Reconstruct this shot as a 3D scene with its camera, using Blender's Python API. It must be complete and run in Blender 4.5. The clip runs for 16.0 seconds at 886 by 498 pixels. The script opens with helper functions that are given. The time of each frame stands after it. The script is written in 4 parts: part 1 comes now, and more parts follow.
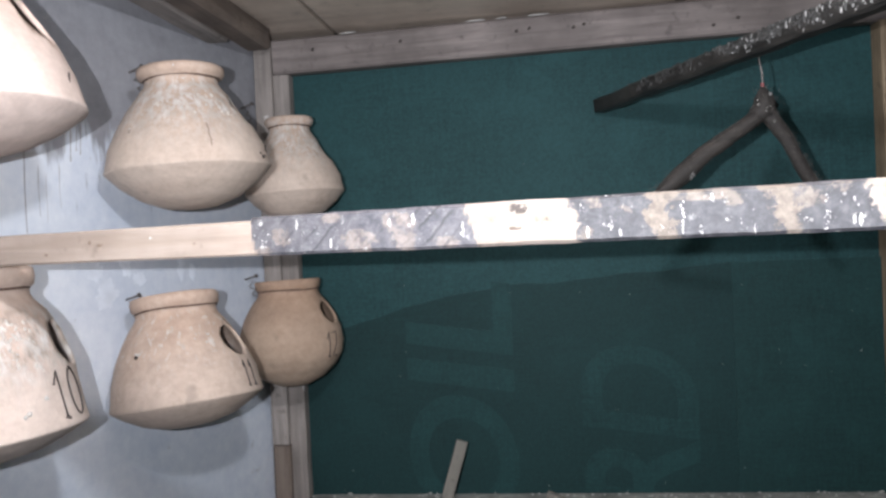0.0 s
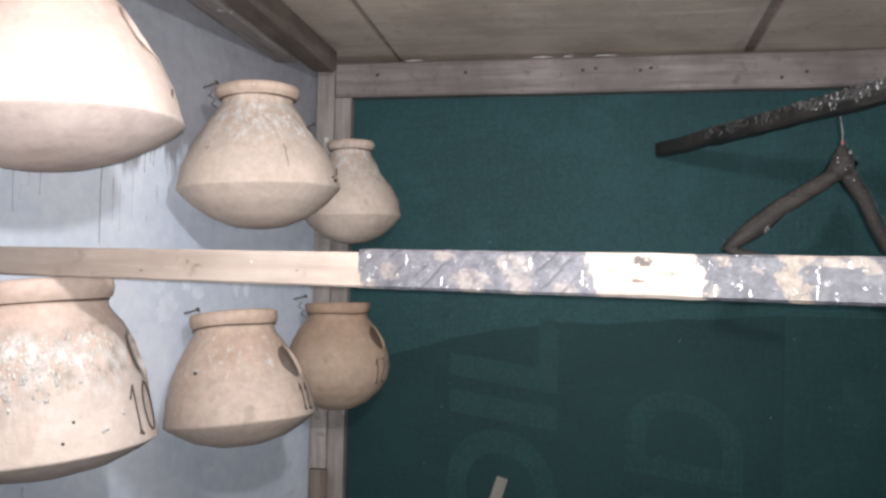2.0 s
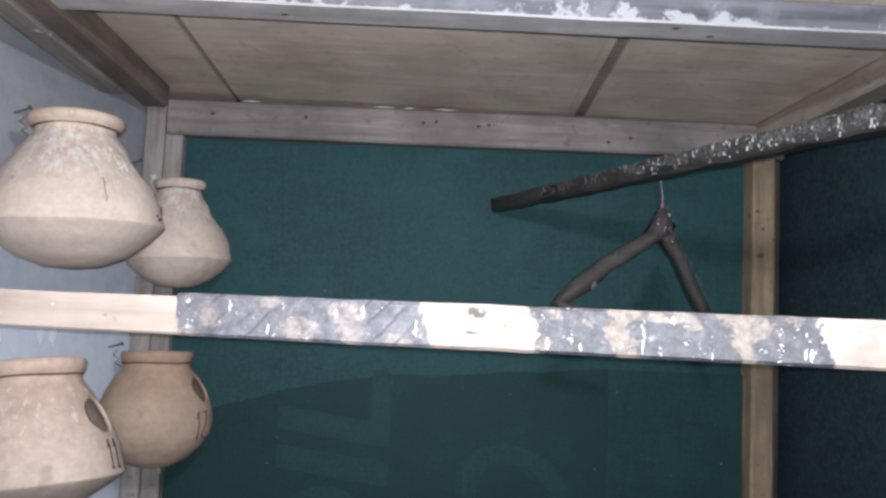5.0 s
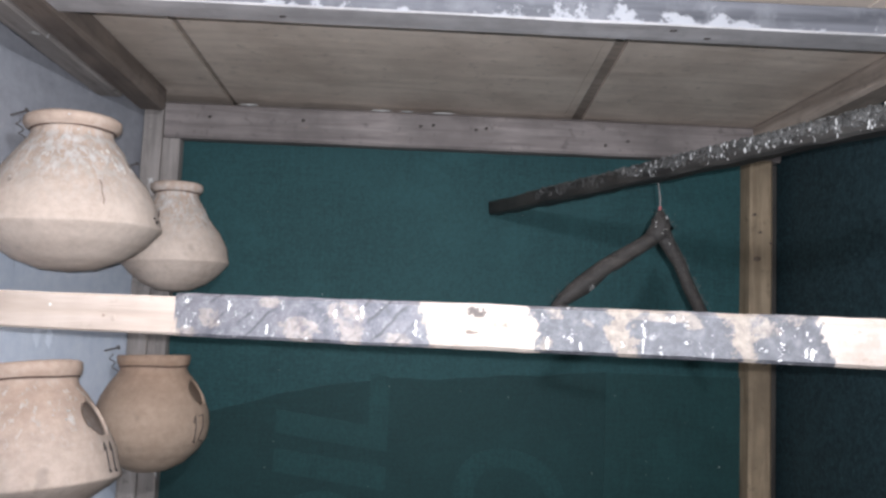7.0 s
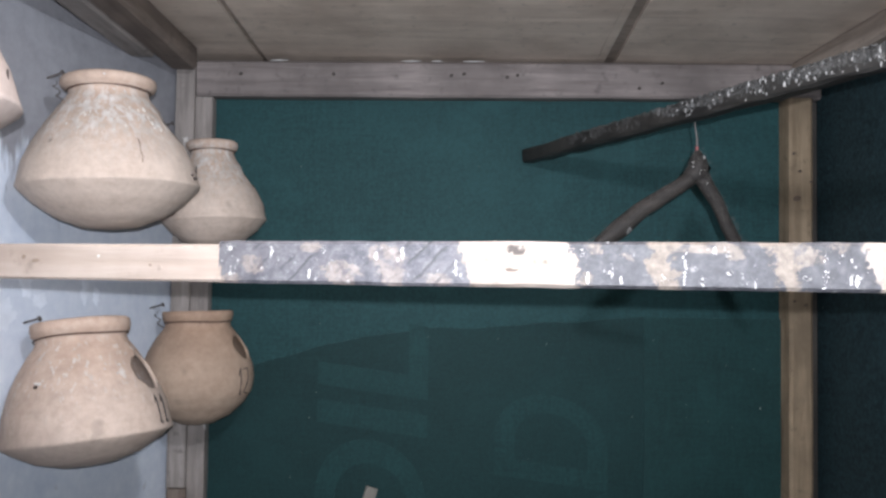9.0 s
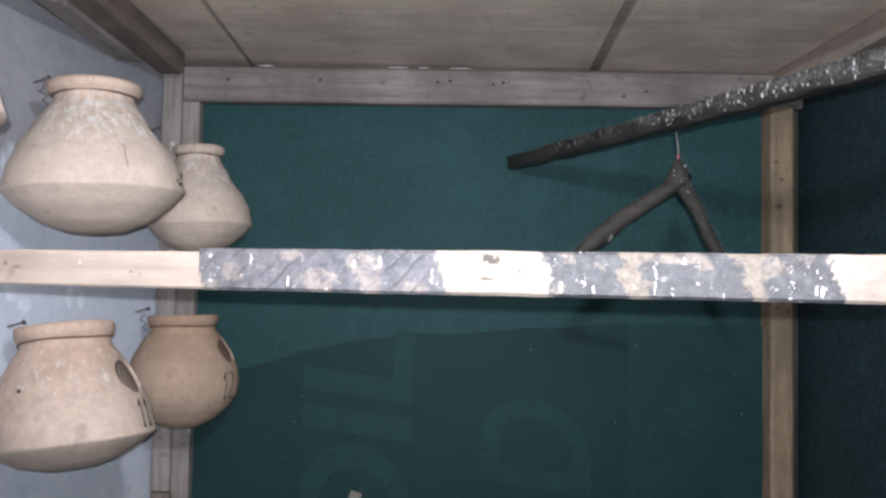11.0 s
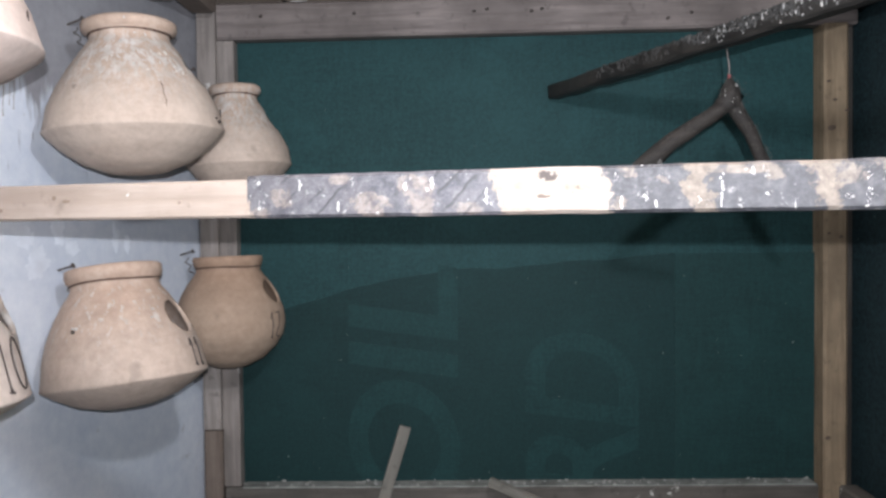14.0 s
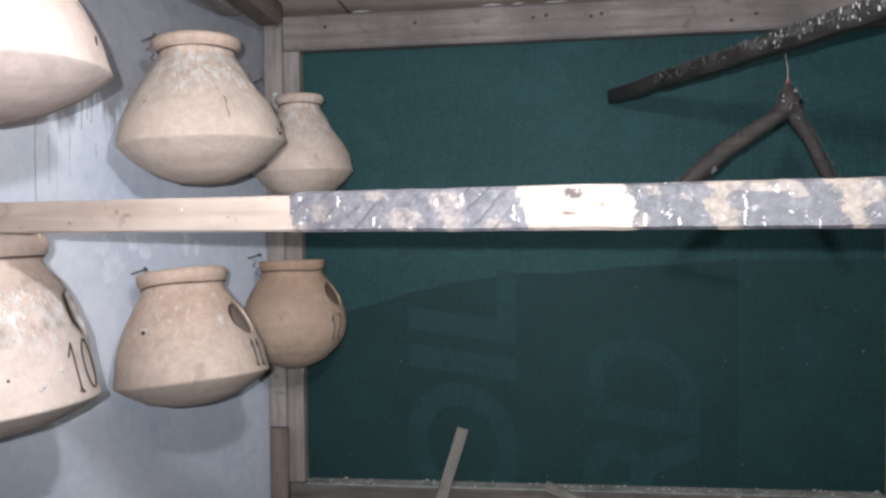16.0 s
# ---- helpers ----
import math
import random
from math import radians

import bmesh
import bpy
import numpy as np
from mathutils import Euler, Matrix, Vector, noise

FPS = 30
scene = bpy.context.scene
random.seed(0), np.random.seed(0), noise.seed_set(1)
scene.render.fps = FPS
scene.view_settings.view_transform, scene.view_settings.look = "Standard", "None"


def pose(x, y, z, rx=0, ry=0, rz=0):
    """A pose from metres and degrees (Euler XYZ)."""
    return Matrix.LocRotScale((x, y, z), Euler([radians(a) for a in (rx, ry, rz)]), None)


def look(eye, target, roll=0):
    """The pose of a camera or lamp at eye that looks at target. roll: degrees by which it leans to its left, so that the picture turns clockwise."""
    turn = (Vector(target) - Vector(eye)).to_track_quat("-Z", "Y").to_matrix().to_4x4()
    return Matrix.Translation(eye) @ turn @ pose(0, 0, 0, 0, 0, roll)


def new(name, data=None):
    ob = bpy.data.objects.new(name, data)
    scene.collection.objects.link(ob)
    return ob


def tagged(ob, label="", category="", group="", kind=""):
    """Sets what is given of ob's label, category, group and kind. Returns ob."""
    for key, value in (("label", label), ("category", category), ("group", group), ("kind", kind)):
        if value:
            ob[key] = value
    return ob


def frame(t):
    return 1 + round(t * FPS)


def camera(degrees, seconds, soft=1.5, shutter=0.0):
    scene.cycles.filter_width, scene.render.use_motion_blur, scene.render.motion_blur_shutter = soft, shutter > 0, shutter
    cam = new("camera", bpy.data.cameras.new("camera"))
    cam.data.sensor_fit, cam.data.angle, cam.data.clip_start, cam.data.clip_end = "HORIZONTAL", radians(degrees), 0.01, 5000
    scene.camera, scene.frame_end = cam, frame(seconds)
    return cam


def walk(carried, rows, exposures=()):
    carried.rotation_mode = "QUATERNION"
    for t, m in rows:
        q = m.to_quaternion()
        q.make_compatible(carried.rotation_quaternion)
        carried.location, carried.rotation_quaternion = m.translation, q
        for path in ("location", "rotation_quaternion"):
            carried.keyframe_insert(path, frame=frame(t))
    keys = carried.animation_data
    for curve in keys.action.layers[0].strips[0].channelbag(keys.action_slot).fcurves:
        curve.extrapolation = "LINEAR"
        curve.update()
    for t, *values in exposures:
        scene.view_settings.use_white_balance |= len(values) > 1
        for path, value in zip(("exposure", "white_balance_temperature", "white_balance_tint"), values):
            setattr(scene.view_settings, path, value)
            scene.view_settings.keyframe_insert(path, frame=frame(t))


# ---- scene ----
import itertools

cam = camera(57.4, 16.0, soft=2.7)
# seconds, eye, point looked at, roll
PATH = [
    (0, (0.183, 0.451, 1.699), (-0.088, 2.432, 1.671), -2.7),
    (0.5, (0.187, 0.473, 1.686), (-0.148, 2.442, 1.591), -3.9),
    (1, (0.161, 0.46, 1.69), (-0.265, 2.413, 1.624), -3.5),
    (1.5, (0.126, 0.453, 1.693), (-0.3, 2.405, 1.608), -2.9),
    (2, (0.098, 0.444, 1.715), (-0.195, 2.422, 1.746), 1.2),
    (2.5, (0.087, 0.445, 1.707), (0.017, 2.438, 1.855), 2.3),
    (3, (0.082, 0.448, 1.701), (0.08, 2.443, 1.843), 1.7),
    (3.5, (0.084, 0.448, 1.707), (0.129, 2.442, 1.859), 1.5),
    (4, (0.087, 0.471, 1.716), (0.187, 2.463, 1.867), 2.6),
    (6.3, (0.114, 0.465, 1.71), (0.222, 2.452, 1.905), 2.0),
    (6.5, (0.105, 0.464, 1.711), (0.229, 2.452, 1.897), 2.2),
    (7, (0.098, 0.472, 1.709), (0.207, 2.46, 1.892), 2.4),
    (7.5, (0.091, 0.468, 1.709), (0.194, 2.456, 1.899), 2.1),
    (8, (0.093, 0.472, 1.704), (0.149, 2.467, 1.832), 1.9),
    (8.5, (0.088, 0.483, 1.688), (0.151, 2.481, 1.75), 2.4),
    (9, (0.094, 0.47, 1.696), (0.125, 2.468, 1.77), 0.8),
    (9.2, (0.099, 0.468, 1.7), (0.157, 2.465, 1.792), 0.6),
    (11.3, (0.105, 0.459, 1.7), (0.157, 2.457, 1.777), 1.1),
    (11.5, (0.097, 0.461, 1.699), (0.14, 2.459, 1.76), 1.0),
    (12, (0.078, 0.456, 1.695), (0.06, 2.455, 1.755), 1.2),
    (12.5, (0.074, 0.452, 1.696), (0.033, 2.451, 1.73), 0.3),
    (13, (0.053, 0.454, 1.683), (-0.057, 2.451, 1.652), 0.9),
    (13.5, (0.068, 0.471, 1.683), (0.013, 2.469, 1.628), -0.1),
    (14, (0.09, 0.478, 1.682), (0.059, 2.477, 1.627), -0.6),
    (14.5, (0.094, 0.484, 1.678), (0.052, 2.482, 1.594), -0.7),
    (15, (0.099, 0.476, 1.678), (0.046, 2.475, 1.614), 0.4),
    (15.5, (0.104, 0.476, 1.681), (-0.001, 2.472, 1.602), 0.2),
    (16, (0.128, 0.459, 1.695), (-0.094, 2.446, 1.637), -0.5),
]
walk(cam, [(t, look(eye, target, roll)) for t, eye, target, roll in PATH],
     exposures=[(0.0, 0.05, 6480, 10), (0.6, 0.05, 6480, 10), (1.1, 0.09, 6680, 10), (2.0, 0.09, 6680, 10), (2.6, 0.1, 6280, 10), (8.0, 0.1, 6280, 10), (9.0, 0.07, 6300, 10), (12.0, 0.06, 6400, 10), (13.5, 0.03, 6480, 10), (16.0, 0.03, 6480, 10)])

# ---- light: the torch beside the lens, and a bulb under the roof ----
world = bpy.data.worlds.new("night")
world.use_nodes = True
world.node_tree.nodes["Background"].inputs[0].default_value = (0.5, 0.6, 0.8, 1)
world.node_tree.nodes["Background"].inputs[1].default_value = 0.02
scene.world = world


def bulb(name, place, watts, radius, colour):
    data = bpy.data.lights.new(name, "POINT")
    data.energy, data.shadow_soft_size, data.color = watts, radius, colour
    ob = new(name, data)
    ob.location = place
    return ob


torch = bpy.data.lights.new("torch_light", "SPOT")
torch.energy, torch.shadow_soft_size, torch.color = 63.0, 0.004, (0.91, 0.93, 1.0)
torch.spot_size, torch.spot_blend = radians(132), 1.0
new("torch_light", torch).matrix_basis = look((0.11, 0.42, 1.72), (0.18, 2.0, 2.25))
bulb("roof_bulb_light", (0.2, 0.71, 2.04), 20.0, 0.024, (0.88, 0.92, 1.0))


# ---- materials ----
def nodes_of(name):
    m = bpy.data.materials.new(name)
    m.use_nodes = True
    nt = m.node_tree
    return m, nt, nt.nodes["Principled BSDF"]


def add(nt, kind, **values):
    n = nt.nodes.new(kind)
    for key, v in values.items():
        n.inputs[key.replace("_", " ")].default_value = v
    return n


def ramp(nt, source, stops):
    n = nt.nodes.new("ShaderNodeValToRGB")
    e = n.color_ramp.elements
    while len(e) < len(stops):
        e.new(0.5)
    for i, (at, c) in enumerate(stops):
        e[i].position, e[i].color = at, (*c, 1)
    nt.links.new(source, n.inputs[0])
    return n.outputs[0]


def mix(nt, fac, a, b, mode="MIX"):
    n = nt.nodes.new("ShaderNodeMix")
    n.data_type, n.blend_type = "RGBA", mode
    for slot, v in ((0, fac), (6, a), (7, b)):
        if isinstance(v, (int, float)):
            n.inputs[slot].default_value = v
        elif isinstance(v, tuple):
            n.inputs[slot].default_value = (*v, 1)
        else:
            nt.links.new(v, n.inputs[slot])
    return n.outputs[2]


def coords(nt, scale=(1, 1, 1)):
    tc = nt.nodes.new("ShaderNodeTexCoord")
    info = nt.nodes.new("ShaderNodeObjectInfo")
    shift = nt.nodes.new("ShaderNodeVectorMath")
    shift.operation = "MULTIPLY_ADD"
    nt.links.new(info.outputs["Random"], shift.inputs[0])
    shift.inputs[1].default_value = (7.3, 5.1, 9.7)
    nt.links.new(tc.outputs["Object"], shift.inputs[2])
    mp = nt.nodes.new("ShaderNodeMapping")
    mp.inputs["Scale"].default_value = scale
    nt.links.new(shift.outputs[0], mp.inputs[0])
    return mp.outputs[0], tc.outputs["Object"]


def noise_of(nt, vec, scale, detail=5.0, rough=0.55, warp=0.0):
    n = add(nt, "ShaderNodeTexNoise", Scale=scale, Detail=detail, Roughness=rough, Distortion=warp)
    nt.links.new(vec, n.inputs["Vector"])
    return n.outputs[0]


def relief(nt, bsdf, height, strength, distance=0.002):
    b = add(nt, "ShaderNodeBump", Strength=strength, Distance=distance)
    nt.links.new(height, b.inputs["Height"])
    nt.links.new(b.outputs[0], bsdf.inputs["Normal"])


def math_node(nt, op, a, b=0.0):
    n = nt.nodes.new("ShaderNodeMath")
    n.operation = op
    for i, v in enumerate((a, b)):
        if isinstance(v, (int, float)):
            n.inputs[i].default_value = v
        else:
            nt.links.new(v, n.inputs[i])
    return n.outputs[0]


def wood(name, dark, light, stain, rough=0.75, grain=1.0, splash=0.0):
    """Sawn wood, grain along the object's x, with stains and white droppings."""
    m, nt, b = nodes_of(name)
    vec, _ = coords(nt, (2.0, 26.0, 26.0))
    plain, _ = coords(nt)
    g = noise_of(nt, vec, 3.0 * grain, 8.0, 0.6, 0.6)
    col = ramp(nt, g, [(0.3, dark), (0.7, light)])
    s = noise_of(nt, plain, 7.0, 4.0, 0.6)
    col = mix(nt, ramp(nt, s, [(0.42, (0, 0, 0)), (0.72, (0.8, 0.8, 0.8))]), col, stain)
    fine = noise_of(nt, plain, 60.0, 3.0)
    col = mix(nt, ramp(nt, fine, [(0.6, (0, 0, 0)), (0.75, (0.5, 0.5, 0.5))]), col, tuple(0.45 * v for v in dark))
    if splash:
        w = noise_of(nt, plain, 28.0, 4.0, 0.65)
        col = mix(nt, ramp(nt, w, [(0.68 - splash, (0, 0, 0)), (0.72 - splash, (0.85, 0.85, 0.85))]), col, (0.62, 0.6, 0.57))
    nt.links.new(col, b.inputs["Base Color"])
    b.inputs["Roughness"].default_value = rough
    relief(nt, b, g, 0.5, 0.003)
    return m


def plain_mat(name, colour, rough, metal=0.0, spread=0.25, scale=30.0, bump=0.25):
    m, nt, b = nodes_of(name)
    vec, _ = coords(nt)
    n = noise_of(nt, vec, scale)
    n2 = noise_of(nt, vec, scale * 0.2)
    lo, hi = tuple(v * (1 - spread) for v in colour), tuple(min(1, v * (1 + spread)) for v in colour)
    col = mix(nt, 0.5, ramp(nt, n, [(0.3, lo), (0.7, hi)]), ramp(nt, n2, [(0.3, lo), (0.7, hi)]))
    nt.links.new(col, b.inputs["Base Color"])
    b.inputs["Roughness"].default_value, b.inputs["Metallic"].default_value = rough, metal
    relief(nt, b, n, bump, 0.001)
    return m


def clay(name, pale, warm, crust=0.0):
    """Unglazed clay with a chalky bloom, ring marks, smudges and, on some pots, crusted droppings round the shoulder."""
    m, nt, b = nodes_of(name)
    vec, obj = coords(nt)
    big = noise_of(nt, vec, 9.0, 4.0, 0.6)
    col = ramp(nt, big, [(0.32, warm), (0.66, pale)])
    low = nt.nodes.new("ShaderNodeSeparateXYZ")
    nt.links.new(obj, low.inputs[0])
    rub = math_node(nt, "ADD", math_node(nt, "MULTIPLY", low.outputs[2], -4.0), math_node(nt, "MULTIPLY", noise_of(nt, vec, 14.0, 4.0, 0.6), 0.9))
    col = mix(nt, ramp(nt, rub, [(0.1, (0, 0, 0)), (0.5, (0.75, 0.75, 0.75))]), col, pale)
    neck = math_node(nt, "ADD", math_node(nt, "MULTIPLY", low.outputs[2], 5.0), math_node(nt, "MULTIPLY", big, 0.3))
    col = mix(nt, ramp(nt, neck, [(0.4, (0, 0, 0)), (0.75, (0.7, 0.7, 0.7))]), col, (warm[0] * 1.05, warm[1] * 0.94, warm[2] * 0.87))
    fine = noise_of(nt, vec, 90.0, 5.0, 0.7)
    col = mix(nt, 0.35, col, ramp(nt, fine, [(0.3, tuple(0.7 * v for v in warm)), (0.7, tuple(min(1, 1.12 * v) for v in pale))]))
    rings, _ = coords(nt, (0.6, 0.6, 14.0))
    r = noise_of(nt, rings, 9.0, 3.0)
    col = mix(nt, ramp(nt, r, [(0.5, (0, 0, 0)), (0.75, (0.18, 0.18, 0.18))]), col, tuple(0.75 * v for v in warm))
    cloud = noise_of(nt, vec, 26.0, 6.0, 0.7)
    col = mix(nt, ramp(nt, cloud, [(0.46, (0, 0, 0)), (0.68, (0.36, 0.36, 0.36))]), col, tuple(0.6 * v for v in warm))
    col = mix(nt, ramp(nt, cloud, [(0.3, (0.4, 0.4, 0.4)), (0.45, (0, 0, 0))]), col, tuple(min(1, 1.12 * v) for v in pale))
    sm = noise_of(nt, vec, 22.0, 2.0)
    col = mix(nt, ramp(nt, sm, [(0.66, (0, 0, 0)), (0.78, (0.45, 0.45, 0.45))]), col, (0.16, 0.13, 0.1))
    height = fine
    if crust:
        sep = nt.nodes.new("ShaderNodeSeparateXYZ")
        nt.links.new(obj, sep.inputs[0])
        band = ramp(nt, math_node(nt, "MULTIPLY", sep.outputs[2], 5.0), [(0.05, (0, 0, 0)), (0.25, (0.35, 0.35, 0.35)), (0.42, (1, 1, 1)), (0.6, (1, 1, 1)), (0.72, (0, 0, 0))])
        streak, _ = coords(nt, (1.0, 1.0, 0.3))
        d = noise_of(nt, streak, 110.0, 4.0, 0.7)
        k = math_node(nt, "MULTIPLY", band, ramp(nt, d, [(0.56 - 0.16 * crust, (0, 0, 0)), (0.66 - 0.1 * crust, (1, 1, 1))]))
        tone = noise_of(nt, vec, 40.0, 3.0)
        col = mix(nt, math_node(nt, "MULTIPLY", k, 0.8 if crust > 0.9 else 0.75), col, ramp(nt, tone, [(0.35, (0.25, 0.215, 0.175) if crust > 0.9 else (0.43, 0.4, 0.36)), (0.62, (0.64, 0.63, 0.61))]))
        height = math_node(nt, "ADD", fine, math_node(nt, "MULTIPLY", k, 2.0))
    nt.links.new(col, b.inputs["Base Color"])
    b.inputs["Roughness"].default_value = 0.8
    relief(nt, b, height, 0.35, 0.0015)
    return m


def net_mat(name, base, lift, deep=0.68, fleck=0.32, grid=190.0):
    """Woven shade cloth: fine threads both ways, with slow folds of tone."""
    m, nt, b = nodes_of(name)
    vec, _ = coords(nt)
    big = noise_of(nt, vec, 3.0, 4.0)
    warp, _ = coords(nt, (1.0, 1.0, 0.06))
    weft, _ = coords(nt, (0.06, 1.0, 1.0))
    a = noise_of(nt, warp, 260.0, 2.0)
    c = noise_of(nt, weft, 300.0, 2.0)
    th = math_node(nt, "MULTIPLY", a, c)
    col = ramp(nt, th, [(0.12, tuple(deep * v for v in base)), (0.4, tuple((1.9 - deep) * v for v in base))])
    col = mix(nt, ramp(nt, big, [(0.35, (0, 0, 0)), (0.7, (1, 1, 1))]), col, lift)
    mott = noise_of(nt, vec, grid, 3.0, 0.8)
    col = mix(nt, fleck, col, ramp(nt, mott, [(0.34, tuple(0.35 * v for v in base)), (0.66, tuple(1.7 * v for v in base))]))
    dusty = noise_of(nt, vec, 11.0, 5.0, 0.65)
    col = mix(nt, ramp(nt, dusty, [(0.5, (0, 0, 0)), (0.75, (0.35, 0.35, 0.35))]), col, tuple(1.5 * v for v in lift))
    sp = noise_of(nt, vec, 120.0, 1.0)
    col = mix(nt, ramp(nt, sp, [(0.81, (0, 0, 0)), (0.83, (0.6, 0.6, 0.6))]), col, (0.3, 0.32, 0.3))
    nt.links.new(col, b.inputs["Base Color"])
    b.inputs["Roughness"].default_value = 0.7
    b.inputs["Specular IOR Level"].default_value = 0.25
    relief(nt, b, th, 0.6, 0.001)
    return m


def wall_mat():
    """Pale blue limewash, grey bare plaster with runs above, flaking and grime."""
    m, nt, b = nodes_of("limewashed_plaster")
    vec, obj = coords(nt)
    big = noise_of(nt, vec, 4.0, 5.0, 0.6)
    col = ramp(nt, big, [(0.3, (0.5, 0.56, 0.67)), (0.55, (0.63, 0.68, 0.76)), (0.75, (0.73, 0.755, 0.79))])
    fine = noise_of(nt, vec, 45.0, 5.0, 0.65)
    col = mix(nt, 0.35, col, ramp(nt, fine, [(0.3, (0.42, 0.47, 0.56)), (0.7, (0.76, 0.78, 0.8))]))
    sep = nt.nodes.new("ShaderNodeSeparateXYZ")
    nt.links.new(obj, sep.inputs[0])
    runs, _ = coords(nt, (1.0, 1.0, 0.17))
    edge = noise_of(nt, runs, 26.0, 4.0, 0.7)
    wide = noise_of(nt, vec, 5.0, 3.0)
    z = math_node(nt, "ADD", sep.outputs[2], math_node(nt, "MULTIPLY", math_node(nt, "SUBTRACT", edge, 0.5), 0.22))
    z = math_node(nt, "ADD", z, math_node(nt, "MULTIPLY", math_node(nt, "SUBTRACT", wide, 0.5), 0.12))
    bare = ramp(nt, math_node(nt, "SUBTRACT", z, 1.36), [(0.495, (0, 0, 0)), (0.525, (1, 1, 1))])
    grey = ramp(nt, big, [(0.3, (0.19, 0.188, 0.203)), (0.7, (0.33, 0.33, 0.353))])
    grey = mix(nt, 0.3, grey, ramp(nt, fine, [(0.3, (0.12, 0.12, 0.13)), (0.7, (0.34, 0.34, 0.36))]))
    col = mix(nt, bare, col, grey)
    drip, _ = coords(nt, (1.0, 1.0, 0.1))
    dn = noise_of(nt, drip, 70.0, 5.0, 0.7)
    zone = ramp(nt, math_node(nt, "SUBTRACT", sep.outputs[2], 1.3), [(0.44, (0, 0, 0)), (0.53, (1, 1, 1)), (0.6, (1, 1, 1)), (0.63, (0, 0, 0))])
    runs_on = math_node(nt, "MULTIPLY", zone, ramp(nt, dn, [(0.64, (0, 0, 0)), (0.72, (0.8, 0.8, 0.8))]))
    col = mix(nt, runs_on, col, (0.09, 0.085, 0.085))
    spots = noise_of(nt, vec, 30.0, 3.0)
    col = mix(nt, ramp(nt, spots, [(0.68, (0, 0, 0)), (0.76, (0.5, 0.5, 0.5))]), col, (0.3, 0.29, 0.28))
    nt.links.new(col, b.inputs["Base Color"])
    b.inputs["Roughness"].default_value = 0.75
    relief(nt, b, math_node(nt, "ADD", fine, big), 0.35, 0.003)
    return m


def painted_perch():
    """Worn black paint over pale wood, in stretches along the batten, spattered with droppings."""
    m, nt, b = nodes_of("worn_black_paint_on_wood")
    vec, obj = coords(nt)
    sep = nt.nodes.new("ShaderNodeSeparateXYZ")
    nt.links.new(obj, sep.inputs[0])
    grain, _ = coords(nt, (2.0, 30.0, 30.0))
    g = noise_of(nt, grain, 3.0, 6.0)
    pale = ramp(nt, g, [(0.3, (0.205, 0.168, 0.138)), (0.65, (0.275, 0.243, 0.215))])
    knot = noise_of(nt, vec, 26.0, 2.0)
    pale = mix(nt, ramp(nt, knot, [(0.7, (0, 0, 0)), (0.8, (0.7, 0.7, 0.7))]), pale, (0.2, 0.13, 0.08))
    fleck = noise_of(nt, vec, 130.0, 4.0, 0.7)
    pale = mix(nt, ramp(nt, fleck, [(0.62, (0, 0, 0)), (0.7, (0.75, 0.75, 0.75))]), pale, (0.1, 0.08, 0.065))
    cloud = noise_of(nt, vec, 34.0, 4.0, 0.65)
    pale = mix(nt, ramp(nt, cloud, [(0.5, (0, 0, 0)), (0.66, (0.55, 0.55, 0.55))]), pale, (0.17, 0.125, 0.1))
    jag = noise_of(nt, vec, 48.0, 8.0, 0.78)
    u = math_node(nt, "ADD", sep.outputs[0], math_node(nt, "MULTIPLY", math_node(nt, "SUBTRACT", jag, 0.5), 0.056))
    u = math_node(nt, "ADD", u, math_node(nt, "MULTIPLY", sep.outputs[2], 0.25))

    def span(a, c):
        return math_node(nt, "MULTIPLY", math_node(nt, "GREATER_THAN", u, a), math_node(nt, "LESS_THAN", u, c))

    def isle(uc, zc, a, c):
        """An uneven patch round (uc, zc) on the front face."""
        du = math_node(nt, "POWER", math_node(nt, "ABSOLUTE", math_node(nt, "DIVIDE", math_node(nt, "SUBTRACT", u, uc + 0.25 * zc), a)), 2.0)
        dz = math_node(nt, "POWER", math_node(nt, "ABSOLUTE", math_node(nt, "DIVIDE", math_node(nt, "SUBTRACT", sep.outputs[2], zc), c)), 2.0)
        return math_node(nt, "LESS_THAN", math_node(nt, "ADD", du, dz), 1.0)

    tone = noise_of(nt, vec, 105.0, 6.0, 0.78)
    black = ramp(nt, tone, [(0.28, (0.014, 0.014, 0.017)), (0.46, (0.042, 0.042, 0.05)), (0.56, (0.08, 0.08, 0.089)), (0.72, (0.18, 0.172, 0.168))])
    first = math_node(nt, "LESS_THAN", u, 0.203)
    black = mix(nt, math_node(nt, "MULTIPLY", first, 0.2), black, (0.12, 0.115, 0.13))
    lilac = ramp(nt, cloud, [(0.42, (0, 0, 0)), (0.62, (0.25, 0.25, 0.25))])
    black = mix(nt, math_node(nt, "MULTIPLY", first, lilac), black, (0.17, 0.16, 0.165))
    black = mix(nt, math_node(nt, "MULTIPLY", math_node(nt, "SUBTRACT", 1.0, first), 0.5), black, (0.024, 0.023, 0.025))
    lean_x = math_node(nt, "SUBTRACT", sep.outputs[0], math_node(nt, "MULTIPLY", sep.outputs[2], 1.15))
    wave = math_node(nt, "ADD", math_node(nt, "DIVIDE", lean_x, 0.0172), math_node(nt, "MULTIPLY", noise_of(nt, vec, 22.0, 3.0), 1.5))
    saw = math_node(nt, "FRACT", wave)
    groove = ramp(nt, saw, [(0.0, (0.9, 0.9, 0.9)), (0.14, (0.75, 0.75, 0.75)), (0.22, (0, 0, 0)), (1.0, (0, 0, 0))])
